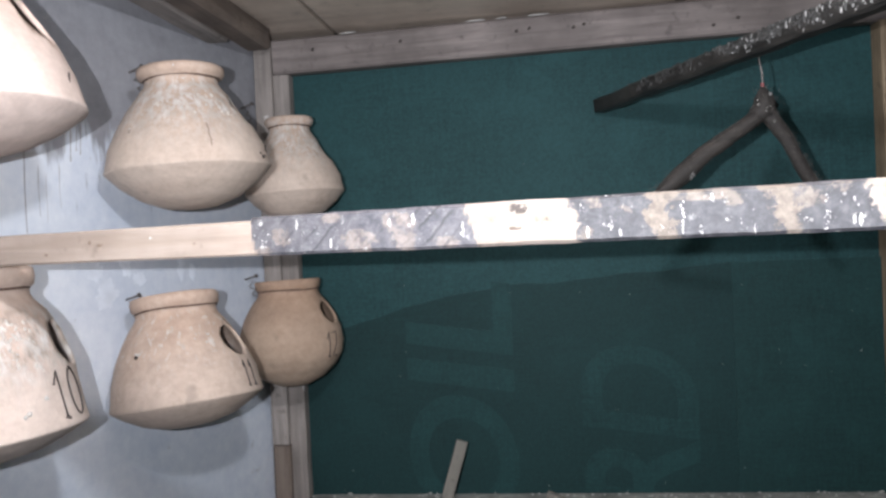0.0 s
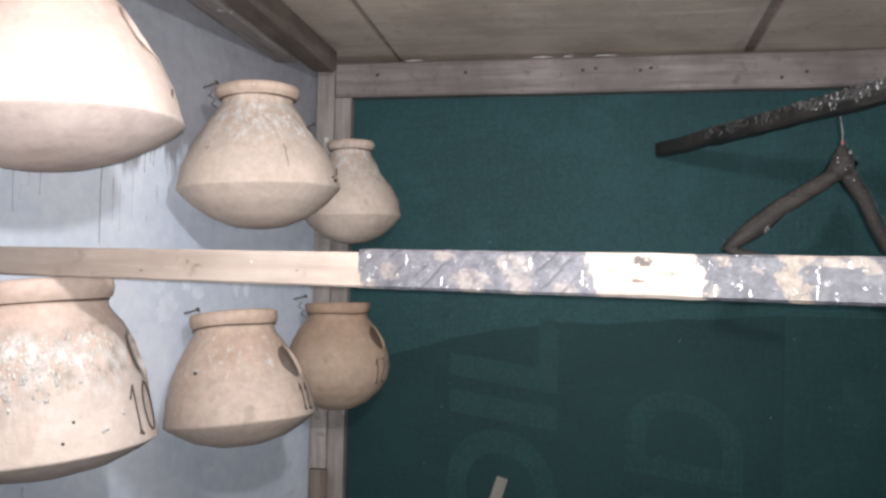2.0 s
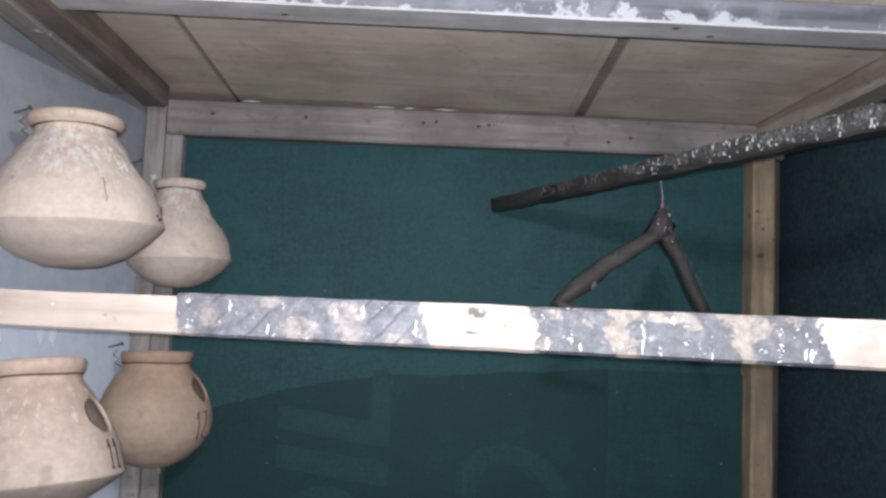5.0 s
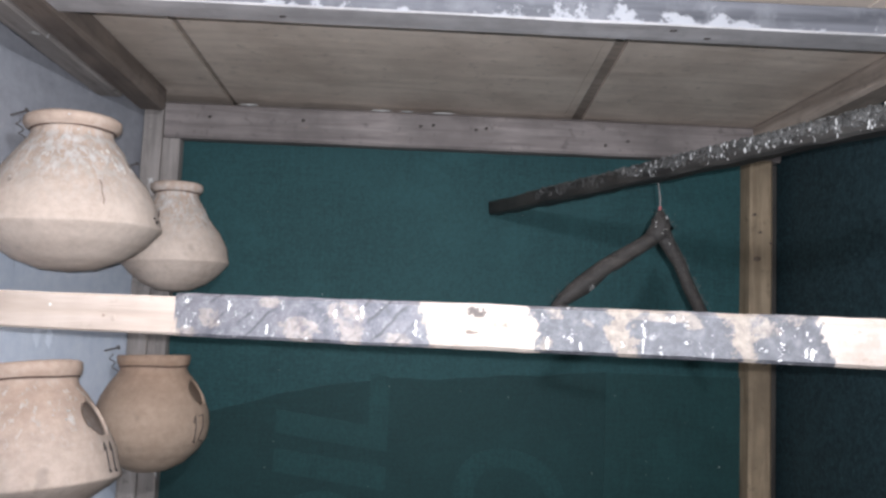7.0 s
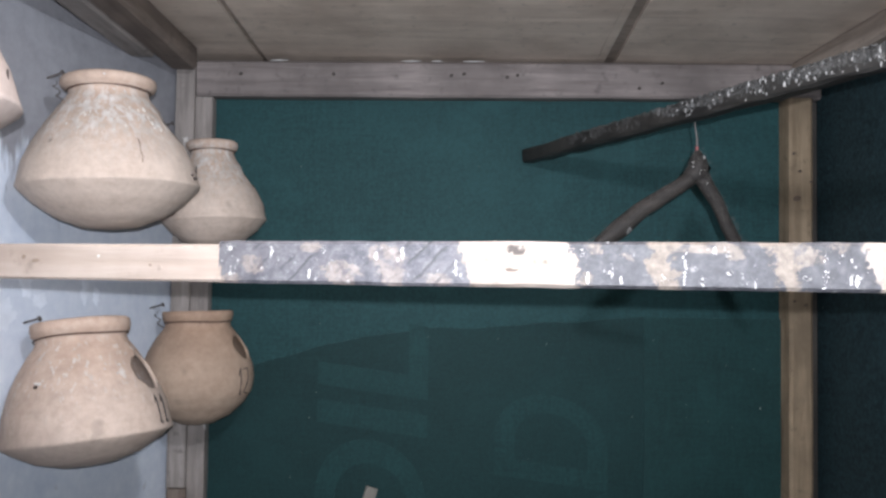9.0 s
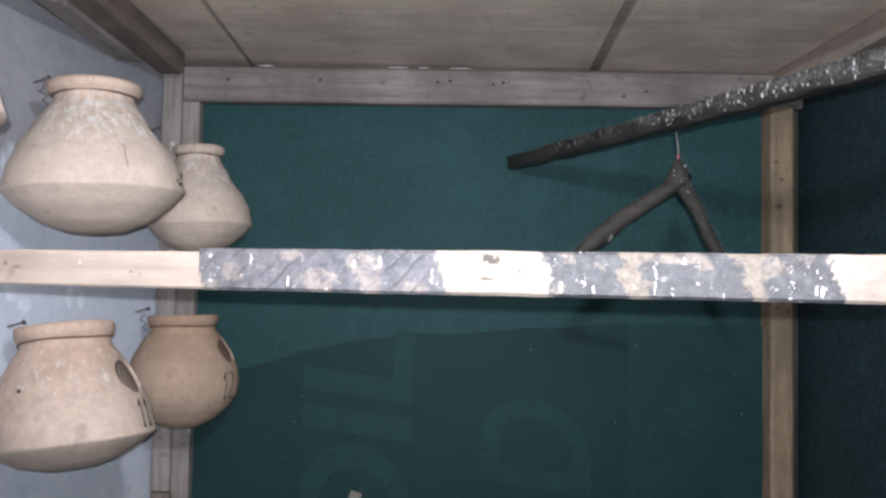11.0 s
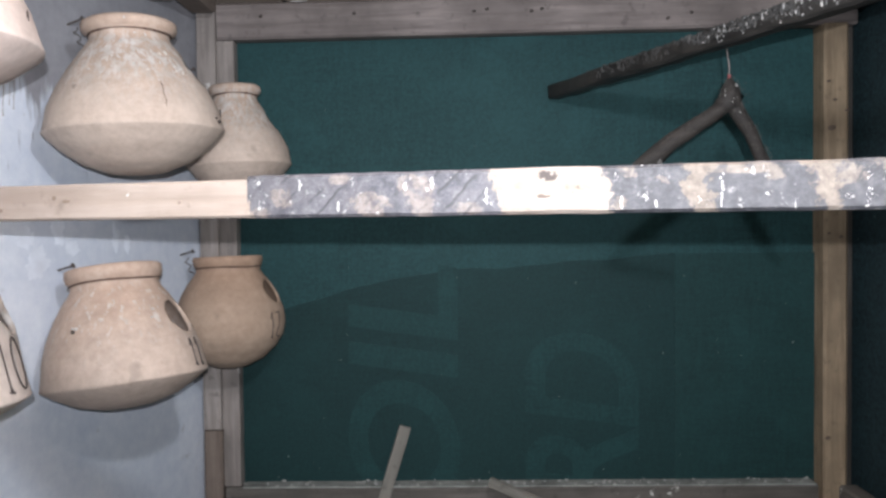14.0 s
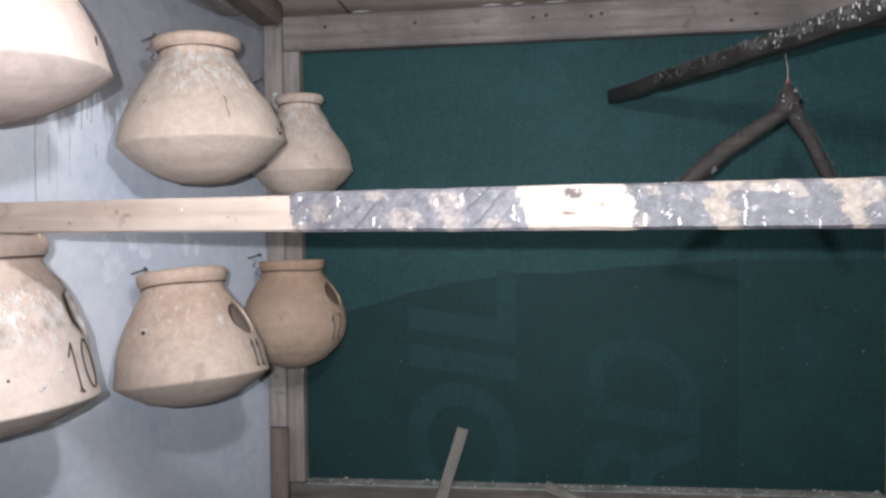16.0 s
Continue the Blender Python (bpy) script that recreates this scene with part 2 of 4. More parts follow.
    patchy_cut = ramp(nt, noise_of(nt, vec, 30.0, 3.0), [(0.44, (0.05, 0.05, 0.05)), (0.56, (0.85, 0.85, 0.85))])
    scored = math_node(nt, "MULTIPLY", math_node(nt, "MULTIPLY", groove, patchy_cut), first)
    tan = ramp(nt, tone, [(0.28, (0.085, 0.072, 0.067)), (0.5, (0.175, 0.147, 0.134)), (0.72, (0.26, 0.222, 0.202))])
    tan = mix(nt, math_node(nt, "MULTIPLY", math_node(nt, "SUBTRACT", 1.0, first), 0.8), tan, ramp(nt, tone, [(0.28, (0.05, 0.042, 0.034)), (0.5, (0.125, 0.103, 0.082)), (0.72, (0.205, 0.175, 0.145))]))
    bare = None
    for uc, zc, a, c in ((0.029, -0.002, 0.011, 0.008), (0.106, -0.009, 0.014, 0.011), (0.144, -0.002, 0.013, 0.017), (0.082, 0.012, 0.007, 0.004), (0.182, -0.012, 0.008, 0.005),
                         (0.372, 0.0135, 0.024, 0.0045), (0.298, 0.012, 0.006, 0.004), (0.294, -0.01, 0.006, 0.005), (0.392, 0.010, 0.008, 0.006), (0.438, 0.0085, 0.014, 0.0085),
                         (0.01, -0.014, 0.006, 0.005), (0.462, 0.013, 0.006, 0.004), (0.325, 0.006, 0.004, 0.003)):
        k = isle(uc, zc, a, c)
        bare = k if bare is None else math_node(nt, "MAXIMUM", bare, k)
    patchy = noise_of(nt, vec, 95.0, 4.0, 0.7)
    black = mix(nt, math_node(nt, "MULTIPLY", bare, ramp(nt, patchy, [(0.36, (0.1, 0.1, 0.1)), (0.5, (0.9, 0.9, 0.9))])), black, tan)
    black = mix(nt, ramp(nt, patchy, [(0.62, (0, 0, 0)), (0.72, (0.5, 0.5, 0.5))]), black, (0.34, 0.33, 0.32))
    where = math_node(nt, "ADD", math_node(nt, "ADD", span(0.0, 0.203), span(0.283, 0.341)), math_node(nt, "ADD", span(0.356, 0.421), span(0.434, 0.484)))
    black = mix(nt, scored, black, (0.022, 0.021, 0.024))
    worn = math_node(nt, "MULTIPLY", math_node(nt, "GREATER_THAN", u, 0.34), math_node(nt, "LESS_THAN", u, 0.46))
    col = mix(nt, where, mix(nt, worn, pale, tan), black)
    col = mix(nt, isle(0.244, 0.011, 0.007, 0.004), col, (0.06, 0.048, 0.042))
    col = mix(nt, isle(0.236, -0.004, 0.006, 0.0015), col, (0.1, 0.075, 0.06))
    sp = noise_of(nt, vec, 110.0, 6.0, 0.72)
    on = math_node(nt, "MULTIPLY", ramp(nt, sp, [(0.63, (0, 0, 0)), (0.68, (1, 1, 1))]), math_node(nt, "MULTIPLY", where, 0.8))
    col = mix(nt, on, col, (0.6, 0.59, 0.57))
    nt.links.new(col, b.inputs["Base Color"])
    rough = mix(nt, where, (0.7, 0.7, 0.7), (0.48, 0.48, 0.48))
    nt.links.new(rough, b.inputs["Roughness"])
    relief(nt, b, math_node(nt, "ADD", jag, math_node(nt, "MULTIPLY", on, 1.5)), 0.6, 0.003)
    return m


def flaked_mat():
    """Old grey paint on a beam: bluish front, paler underside, white flakes left along the lower front edge."""
    m, nt, b = nodes_of("flaking_grey_paint")
    vec, obj = coords(nt)
    sep = nt.nodes.new("ShaderNodeSeparateXYZ")
    nt.links.new(obj, sep.inputs[0])
    grain, _ = coords(nt, (1.5, 20.0, 20.0))
    g = noise_of(nt, grain, 3.0, 6.0)
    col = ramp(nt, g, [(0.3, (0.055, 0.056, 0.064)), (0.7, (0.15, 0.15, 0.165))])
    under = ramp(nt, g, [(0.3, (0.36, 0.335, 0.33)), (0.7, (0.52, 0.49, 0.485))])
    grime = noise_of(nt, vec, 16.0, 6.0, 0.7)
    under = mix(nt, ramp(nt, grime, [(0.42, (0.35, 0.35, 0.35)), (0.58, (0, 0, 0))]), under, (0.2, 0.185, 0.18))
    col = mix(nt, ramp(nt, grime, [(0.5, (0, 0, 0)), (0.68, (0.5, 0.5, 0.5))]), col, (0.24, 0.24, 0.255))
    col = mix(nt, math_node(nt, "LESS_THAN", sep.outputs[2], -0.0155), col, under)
    big = noise_of(nt, vec, 5.0, 3.0)
    n = noise_of(nt, vec, 34.0, 5.0, 0.7)
    low = math_node(nt, "MULTIPLY", math_node(nt, "ADD", sep.outputs[2], 0.012), -9.0)
    k = math_node(nt, "ADD", math_node(nt, "ADD", n, low), math_node(nt, "MULTIPLY", math_node(nt, "SUBTRACT", big, 0.5), 0.8))
    k = math_node(nt, "SUBTRACT", k, math_node(nt, "MULTIPLY", math_node(nt, "SUBTRACT", sep.outputs[0], 0.5), 0.14))
    flake = math_node(nt, "MULTIPLY", ramp(nt, k, [(0.49, (0, 0, 0)), (0.55, (1, 1, 1))]), math_node(nt, "GREATER_THAN", sep.outputs[2], -0.0165))
    col = mix(nt, math_node(nt, "MULTIPLY", flake, 0.9), col, (0.34, 0.34, 0.355))
    nt.links.new(col, b.inputs["Base Color"])
    b.inputs["Roughness"].default_value = 0.7
    relief(nt, b, math_node(nt, "ADD", g, flake), 0.5, 0.002)
    return m


GREY_WOOD = wood("weathered_grey_wood", (0.18, 0.157, 0.142), (0.37, 0.328, 0.3), (0.15, 0.131, 0.118), splash=0.02)
RAIL_WOOD = wood("grey_rail_wood", (0.135, 0.112, 0.105), (0.285, 0.245, 0.228), (0.11, 0.093, 0.086))
# near-black so the wood carries the shade at the post's right edge
SHADED_WOOD = wood("shaded_wood", (0.02, 0.017, 0.014), (0.05, 0.043, 0.036), (0.015, 0.013, 0.011))
DUSTY_WOOD = wood("dark_dusty_wood", (0.066, 0.06, 0.052), (0.155, 0.138, 0.122), (0.055, 0.05, 0.042), splash=0.02)
DARK_WOOD = wood("dark_stained_wood", (0.12, 0.09, 0.07), (0.24, 0.19, 0.155), (0.09, 0.07, 0.06))
BROWN_WOOD = wood("brown_sawn_wood", (0.17, 0.122, 0.074), (0.345, 0.262, 0.172), (0.115, 0.085, 0.054))
PALE_WOOD = wood("pale_planed_wood", (0.28, 0.224, 0.182), (0.375, 0.312, 0.265), (0.2, 0.155, 0.128))
PLY = wood("brown_ceiling_board", (0.56, 0.468, 0.39), (0.72, 0.612, 0.515), (0.4, 0.322, 0.262), grain=0.5)
BEAM_BROWN = wood("brown_beam", (0.2, 0.16, 0.13), (0.4, 0.33, 0.275), (0.16, 0.13, 0.105))
FLAKED = flaked_mat()
LATH = wood("weathered_lath", (0.15, 0.142, 0.122), (0.26, 0.245, 0.212), (0.15, 0.138, 0.112))
BARK = wood("dusty_bark", (0.009, 0.0076, 0.0066), (0.042, 0.035, 0.03), (0.014, 0.012, 0.0105), splash=0.01)
TARRED = wood("fouled_black_wood", (0.007, 0.0066, 0.0063), (0.026, 0.024, 0.0225), (0.045, 0.041, 0.036), rough=0.5, splash=0.0)
PERCH = painted_perch()
NET = net_mat("green_shade_cloth", (0.0129, 0.0485, 0.0512), (0.0168, 0.059, 0.062))
SACK = net_mat("dark_green_sacking", (0.0071, 0.0302, 0.031), (0.0085, 0.0355, 0.0362))
PRINT = net_mat("faded_print", (0.0096, 0.0395, 0.0405), (0.011, 0.045, 0.0458))
SIDE_NET = net_mat("black_green_netting", (0.0145, 0.03, 0.035), (0.018, 0.039, 0.045), 0.3, 0.8, 120.0)
PLASTER = wall_mat()
CONCRETE = plain_mat("rough_concrete", (0.3, 0.29, 0.27), 0.85)
IRON = plain_mat("rusty_iron", (0.16, 0.14, 0.13), 0.55, 0.7)
INK = plain_mat("black_marker_ink", (0.035, 0.025, 0.022), 0.6, spread=0.4, scale=200)
RED = plain_mat("red_plastic", (0.2, 0.035, 0.035), 0.5)
# droppings white, also used for the light leaks above the top rail
LIME = plain_mat("droppings_and_light_leaks", (0.5, 0.485, 0.46), 0.6, spread=0.15, scale=150, bump=0.5)
CRUST = plain_mat("grey_crust", (0.5, 0.475, 0.435), 0.38, spread=0.5, scale=120, bump=0.5)
STALE = plain_mat("stale_droppings", (0.3, 0.295, 0.285), 0.6, spread=0.45, scale=90, bump=0.5)
CRUMB = plain_mat("grey_crumbs", (0.042, 0.041, 0.039), 0.42, spread=0.9, scale=60, bump=0.6)
CORD = plain_mat("dark_cord", (0.1, 0.06, 0.045), 0.8, spread=0.4, scale=200)
CLAY_WHITE = clay("chalky_pink_clay", (0.62, 0.515, 0.46), (0.545, 0.43, 0.372))
CLAY_CRUST = clay("crusted_pale_clay", (0.6, 0.51, 0.45), (0.51, 0.4, 0.335), 1.0)
CLAY_DUSTY = clay("dusty_buff_clay", (0.57, 0.472, 0.398), (0.468, 0.356, 0.28), 0.8)
CLAY_BROWN = clay("brown_buff_clay", (0.42, 0.315, 0.235), (0.335, 0.228, 0.16))
CLAY_ORANGE = clay("buff_orange_clay", (0.548, 0.45, 0.38), (0.452, 0.333, 0.258), 0.12)


# ---- building helpers ----
def thing(name, label, category, group="", kind="", at=(0, 0, 0)):
    ob = new(name)
    ob.location = at
    ob.empty_display_size = 0.02
    return tagged(ob, label, category, group, kind)


def part(name, bm, material, parent=None, label="", smooth=False, m=None):
    mesh = bpy.data.meshes.new(name)
    if smooth:
        for f in bm.faces:
            f.smooth = True
    bm.to_mesh(mesh)
    bm.free()
    mesh.materials.append(material)
    ob = new(name, mesh)
    if m is not None:
        ob.matrix_basis = m
    if parent is not None:
        ob.parent = parent
    if label:
        ob["label"] = label
    return ob


def along(p0, p1, twist=0.0):
    """A pose at p0 with x towards p1 and z as upright as it goes."""
    a, b = Vector(p0), Vector(p1)
    x = (b - a).normalized()
    side = Vector((0, 0, 1)).cross(x)
    y = side.normalized() if side.length > 1e-4 else Vector((0, 1, 0))
    z = x.cross(y)
    m = Matrix((x, y, z)).transposed().to_4x4()
    m.translation = a
    return m @ Matrix.Rotation(radians(twist), 4, "X"), (b - a).length


def bar(length, w, h, seed=0, rings=14, chamfer=0.12, wear=0.02, taper=1.0):
    """A sawn bar along x: w across y, h across z, with eased, slightly uneven edges."""
    rnd = random.Random(seed)
    bm = bmesh.new()
    c = chamfer * min(w, h)
    prof = [(-w / 2 + c, -h / 2), (w / 2 - c, -h / 2), (w / 2, -h / 2 + c), (w / 2, h / 2 - c), (w / 2 - c, h / 2), (-w / 2 + c, h / 2), (-w / 2, h / 2 - c), (-w / 2, -h / 2 + c)]
    rows = []
    for i in range(rings + 1):
        k = 1 + (taper - 1) * i / rings
        dy, dz = rnd.gauss(0, wear * w * 0.4), rnd.gauss(0, wear * h * 0.4)
        rows.append([bm.verts.new((length * i / rings, y * k + dy + rnd.gauss(0, wear * w * 0.5), z * k + dz + rnd.gauss(0, wear * h * 0.5))) for y, z in prof])
    for a, b in zip(rows, rows[1:]):
        for j in range(8):
            bm.faces.new((a[j], b[j], b[(j + 1) % 8], a[(j + 1) % 8]))
    bm.faces.new(rows[0])
    bm.faces.new(rows[-1][::-1])
    bmesh.ops.recalc_face_normals(bm, faces=bm.faces)
    return bm


def batten(name, p0, p1, w, h, material, parent=None, label="", seed=0, twist=0.0, **more):
    m, length = along(p0, p1, twist)
    return part(name, bar(length, w, h, seed, **more), material, parent, label, m=m)


def tube(points, radii, sides=8, seed=0, rough=0.0):
    """A round rod through points, with a radius at each."""
    rnd = random.Random(seed)
    bm = bmesh.new()
    pts = [Vector(p) for p in points]
    rows = []
    for i, p in enumerate(pts):
        d = (pts[min(i + 1, len(pts) - 1)] - pts[max(i - 1, 0)]).normalized()
        u = d.orthogonal().normalized() if i == 0 else (u - d * u.dot(d)).normalized()
        v = d.cross(u)
        rows.append([bm.verts.new(p + (u * math.cos(a) + v * math.sin(a)) * radii[i] * (1 + rnd.gauss(0, rough))) for a in (2 * math.pi * j / sides for j in range(sides))])
    for a, b in zip(rows, rows[1:]):
        for j in range(sides):
            bm.faces.new((a[j], a[(j + 1) % sides], b[(j + 1) % sides], b[j]))
    bm.faces.new(rows[0][::-1])
    bm.faces.new(rows[-1])
    bmesh.ops.recalc_face_normals(bm, faces=bm.faces)
    return bm


def slab(x0, x1, y0, y1, z0, z1):
    bm = bmesh.new()
    bmesh.ops.create_cube(bm, size=1, matrix=Matrix.Translation(((x0 + x1) / 2, (y0 + y1) / 2, (z0 + z1) / 2)) @ Matrix.Diagonal((x1 - x0, y1 - y0, z1 - z0, 1)))
    return bm


GOLD = (1 + math.sqrt(5)) / 2
LUMP = [Vector(p).normalized() for p in ((-1, GOLD, 0), (1, GOLD, 0), (-1, -GOLD, 0), (1, -GOLD, 0), (0, -1, GOLD), (0, 1, GOLD), (0, -1, -GOLD), (0, 1, -GOLD), (GOLD, 0, -1), (GOLD, 0, 1), (-GOLD, 0, -1), (-GOLD, 0, 1))]
LUMP_FACES = [(i, j, k) for i, j, k in itertools.combinations(range(12), 3) if all((LUMP[p] - LUMP[q]).length < 1.2 for p, q in ((i, j), (j, k), (i, k)))]


def blobs(spots, seed=0):
    """Small uneven lumps: (x, y, z, rx, ry, rz) each."""
    rnd = random.Random(seed)
    bm = bmesh.new()
    for x, y, z, rx, ry, rz in spots:
        vs = []
        for p in LUMP:
            k = 1 + rnd.gauss(0, 0.15)
            vs.append(bm.verts.new((x + p.x * rx * k, y + p.y * ry * k, z + p.z * rz * k)))
        for i, j, k in LUMP_FACES:
            out = (LUMP[j] - LUMP[i]).cross(LUMP[k] - LUMP[i]).dot(LUMP[i]) > 0
            bm.faces.new((vs[i], vs[j], vs[k]) if out else (vs[i], vs[k], vs[j]))
    return bm


def cloth(width, height, nx, nz, sag, seed, thick=0.002):
    """A hung sheet in x and z, thick in y, with slow folds."""
    bm = bmesh.new()
    off = Vector((seed * 3.1, 0, seed * 1.7))
    grids = []
    for side in (0.0, thick):
        grids.append([[bm.verts.new((width * i / nx, side + sag * noise.noise(Vector((width * i / nx * 4, 0, height * j / nz * 3)) + off), height * j / nz)) for i in range(nx + 1)] for j in range(nz + 1)])
    for g, flip in ((grids[0], False), (grids[1], True)):
        for j in range(nz):
            for i in range(nx):
                f = (g[j][i], g[j][i + 1], g[j + 1][i + 1], g[j + 1][i])
                bm.faces.new(f[::-1] if flip else f)
    a, b = grids
    rim = [(0, i) for i in range(nx)] + [(j, nx) for j in range(nz)] + [(nz, i) for i in range(nx, 0, -1)] + [(j, 0) for j in range(nz, 0, -1)]
    for (j, i), (j2, i2) in zip(rim, rim[1:] + rim[:1]):
        bm.faces.new((a[j][i], b[j][i], b[j2][i2], a[j2][i2]))
    bmesh.ops.recalc_face_normals(bm, faces=bm.faces)
    return bm


# ---- setting ----
BACK = 2.04            # front of the back frame
ROOF = 2.130           # underside of the roof boards
SLANT = 0.235          # the plastered wall runs askew to the frame


def wall_x(y):
    return -0.415 - SLANT * (2.03 - y)


floor = tagged(part("floor", slab(-1.4, 2.2, -1.6, 3.2, -0.1, 0), CONCRETE), "bare rough concrete floor of the aviary", "floor", kind="structure")
wm, wlen = along((wall_x(-1.55), -1.55, 0), (wall_x(3.1), 3.1, 0))
wall = tagged(part("wall_west", slab(0, wlen, 0, 0.12, 0, 2.6), PLASTER, m=wm), "pale blue limewashed plaster wall with grey stained top", "wall", kind="structure")
tagged(part("wall_north", slab(-0.5, 2.2, 3.1, 3.2, 0, 2.6), CONCRETE), "plain rough wall far behind the netting", "wall", kind="structure")
tagged(part("wall_south", slab(-1.4, 2.2, -1.6, -1.5, 0, 2.6), CONCRETE), "plain rough wall behind the walkway", "wall", kind="structure")
tagged(part("wall_east", slab(2.1, 2.2, -1.5, 3.1, 0, 2.6), CONCRETE), "plain rough wall beyond the side netting", "wall", kind="structure")


def board(bm, corners, z, slot=0, thick=0.012):
    """A flat board over a four-cornered outline."""
    low = [bm.verts.new((x, y, z)) for x, y in corners]
    top = [bm.verts.new((x, y, z + thick)) for x, y in corners]
    faces = [bm.faces.new(low[::-1]), bm.faces.new(top)]
    faces += [bm.faces.new((low[i], low[(i + 1) % 4], top[(i + 1) % 4], top[i])) for i in range(4)]
    for f in faces:
        f.material_index = slot


def ceiling_mesh():
    """Roof boards with open joints; the second slot is the dark batten above each joint."""
    bm = bmesh.new()
    Y0, Y1 = 1.46, 2.1
    board(bm, ((-0.40, Y0), (-0.2485, Y0), (-0.2495, Y1), (-0.40, Y1)), ROOF)
    board(bm, ((-0.236, Y0), (0.375, Y0), (0.418, Y1), (-0.239, Y1)), ROOF)
    board(bm, ((0.3765, Y0), (0.39, Y0), (0.437, Y1), (0.4195, Y1)), ROOF + 0.002)
    board(bm, ((0.408, Y0), (1.0, Y0), (1.0, Y1), (0.458, Y1)), ROOF)
    board(bm, ((-0.27, Y0), (-0.22, Y0), (-0.22, Y1), (-0.27, Y1)), ROOF + 0.005, 1)
    board(bm, ((0.36, Y0), (0.44, Y0), (0.49, Y1), (0.40, Y1)), ROOF + 0.006, 1)
    board(bm, ((-0.9, -1.5), (0.66, -1.5), (0.66, 1.43), (-0.9, 1.43)), ROOF - 0.009)
    board(bm, ((0.666, -1.5), (2.1, -1.5), (2.1, 1.43), (0.666, 1.43)), ROOF - 0.009)
    bmesh.ops.recalc_face_normals(bm, faces=bm.faces)
    return bm


ceiling = part("ceiling", ceiling_mesh(), PLY)
ceiling.data.materials.append(BEAM_BROWN)
tagged(ceiling, "brown board roof with dark joints", "ceiling", kind="structure")
tagged(part("roof_deck", slab(-1.4, 2.2, -1.6, 3.2, 2.6, 2.7), CONCRETE), "plain deck above the roof boards", "roof", kind="structure")

# ---- timber frame ----
frame_thing = thing("aviary_frame", "weathered grey timber frame of the aviary", "timber frame", at=(0.2, BACK, 0))


def member(name, p0, p1, w, h, material, label="", seed=0, **more):
    o = frame_thing.location
    return batten(name, Vector(p0) - o, Vector(p1) - o, w, h, material, frame_thing, label, seed, **more)


top_rail = member("top_rail", (-0.3665, BACK + 0.02, 2.0815), (0.86, BACK + 0.02, 2.096), 0.036, 0.07, RAIL_WOOD, "grey rail with nail holes", 1, wear=0.008)
mid_rail = member("mid_rail", (-0.362, BACK + 0.014, 1.14), (0.785, BACK + 0.014, 1.141), 0.04, 0.074, DUSTY_WOOD, "grey dusty cross rail", 2, wear=0.008)
member("corner_post", (-0.386, BACK + 0.016, 1.292), (-0.386, BACK + 0.016, 2.115), 0.042, 0.036, GREY_WOOD, "", 3, wear=0.008, chamfer=0.04)
member("corner_post", (-0.385, BACK + 0.014, 0.0), (-0.385, BACK + 0.014, 1.29), 0.046, 0.036, DARK_WOOD, "darker spliced foot of the corner post", 4, wear=0.008)
member("corner_batten", (-0.352, BACK + 0.019, 1.178), (-0.352, BACK + 0.019, 2.045), 0.028, 0.034, GREY_WOOD, "thin inner batten", 5, wear=0.008, chamfer=0.04)
# the shade right of the post is put into this batten's colour
member("side_post", (0.849, BACK + 0.032, 0.0), (0.849, BACK + 0.032, 2.056), 0.04, 0.016, SHADED_WOOD, "batten beside the post, with shade in its near-black colour", 12, wear=0.01)
post = member("post", (0.816, BACK + 0.02, 0.0), (0.816, BACK + 0.02, 2.06), 0.061, 0.046, BROWN_WOOD, "brown sawn post with knots", 6, wear=0.008)
member("roof_beam", (-0.3765, 1.99, 2.1075), (-0.3765, -1.4, 2.1075), 0.05, 0.044, DARK_WOOD, "dark stained side beam", 7, wear=0.008)
member("wall_plank", (-0.427, 1.91, 2.1), (-0.427, -1.4, 2.1), 0.044, 0.03, GREY_WOOD, "grey plank along the wall", 8, wear=0.01)
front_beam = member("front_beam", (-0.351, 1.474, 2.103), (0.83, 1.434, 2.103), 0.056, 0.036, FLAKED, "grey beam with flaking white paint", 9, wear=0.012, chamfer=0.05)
member("roof_beam", (0.826, 2.03, 2.108), (0.826, -1.4, 2.108), 0.058, 0.044, BEAM_BROWN, "brown side beam", 10, wear=0.008)
member("side_rail", (0.84, 2.03, 1.141), (0.84, -1.4, 1.141), 0.036, 0.074, DUSTY_WOOD, "", 11, wear=0.008)

# nail heads on the rails
HOLE = plain_mat("dark_nail_hole", (0.05, 0.04, 0.035), 0.8, spread=0.4, scale=150)
for u, v in ((0.29, 0.006), (0.78, -0.012), (0.83, 0.01)):
    part("nail", blobs([(u, v, -0.0182, 0.006, 0.0035, 0.0012)], 2), HOLE, front_beam, "dark nail head")
o = frame_thing.location
rnd = random.Random(5)
for x in (-0.28, -0.10, 0.13, 0.155, 0.24, 0.26, 0.5, 0.545):
    part("nail", blobs([(x - o.x, -0.0005, 2.087 + rnd.uniform(-0.012, 0.012), 0.004, 0.002, 0.004)]), HOLE, top_rail, m=top_rail.matrix_basis.inverted())
for x in (-0.29, 0.52, 0.06):
    part("nail", blobs([(x - o.x, -0.007, 1.147, 0.006, 0.003, 0.006)]), IRON, mid_rail, m=mid_rail.matrix_basis.inverted())
KNOT = plain_mat("dark_knot", (0.085, 0.06, 0.042), 0.7, spread=0.5, scale=150)
for x, z, w in ((0.806, 1.862, 0.009), (0.835, 1.895, 0.005), (0.812, 1.915, 0.0045), (0.8, 1.27, 0.006), (0.823, 1.655, 0.005), (0.801, 1.662, 0.004), (0.8, 1.95, 0.005)):
    part("knot", blobs([(x - o.x, -0.0116, z, w, 0.0012, 0.7 * w)]), KNOT, post, "dark knot", m=post.matrix_basis.inverted())
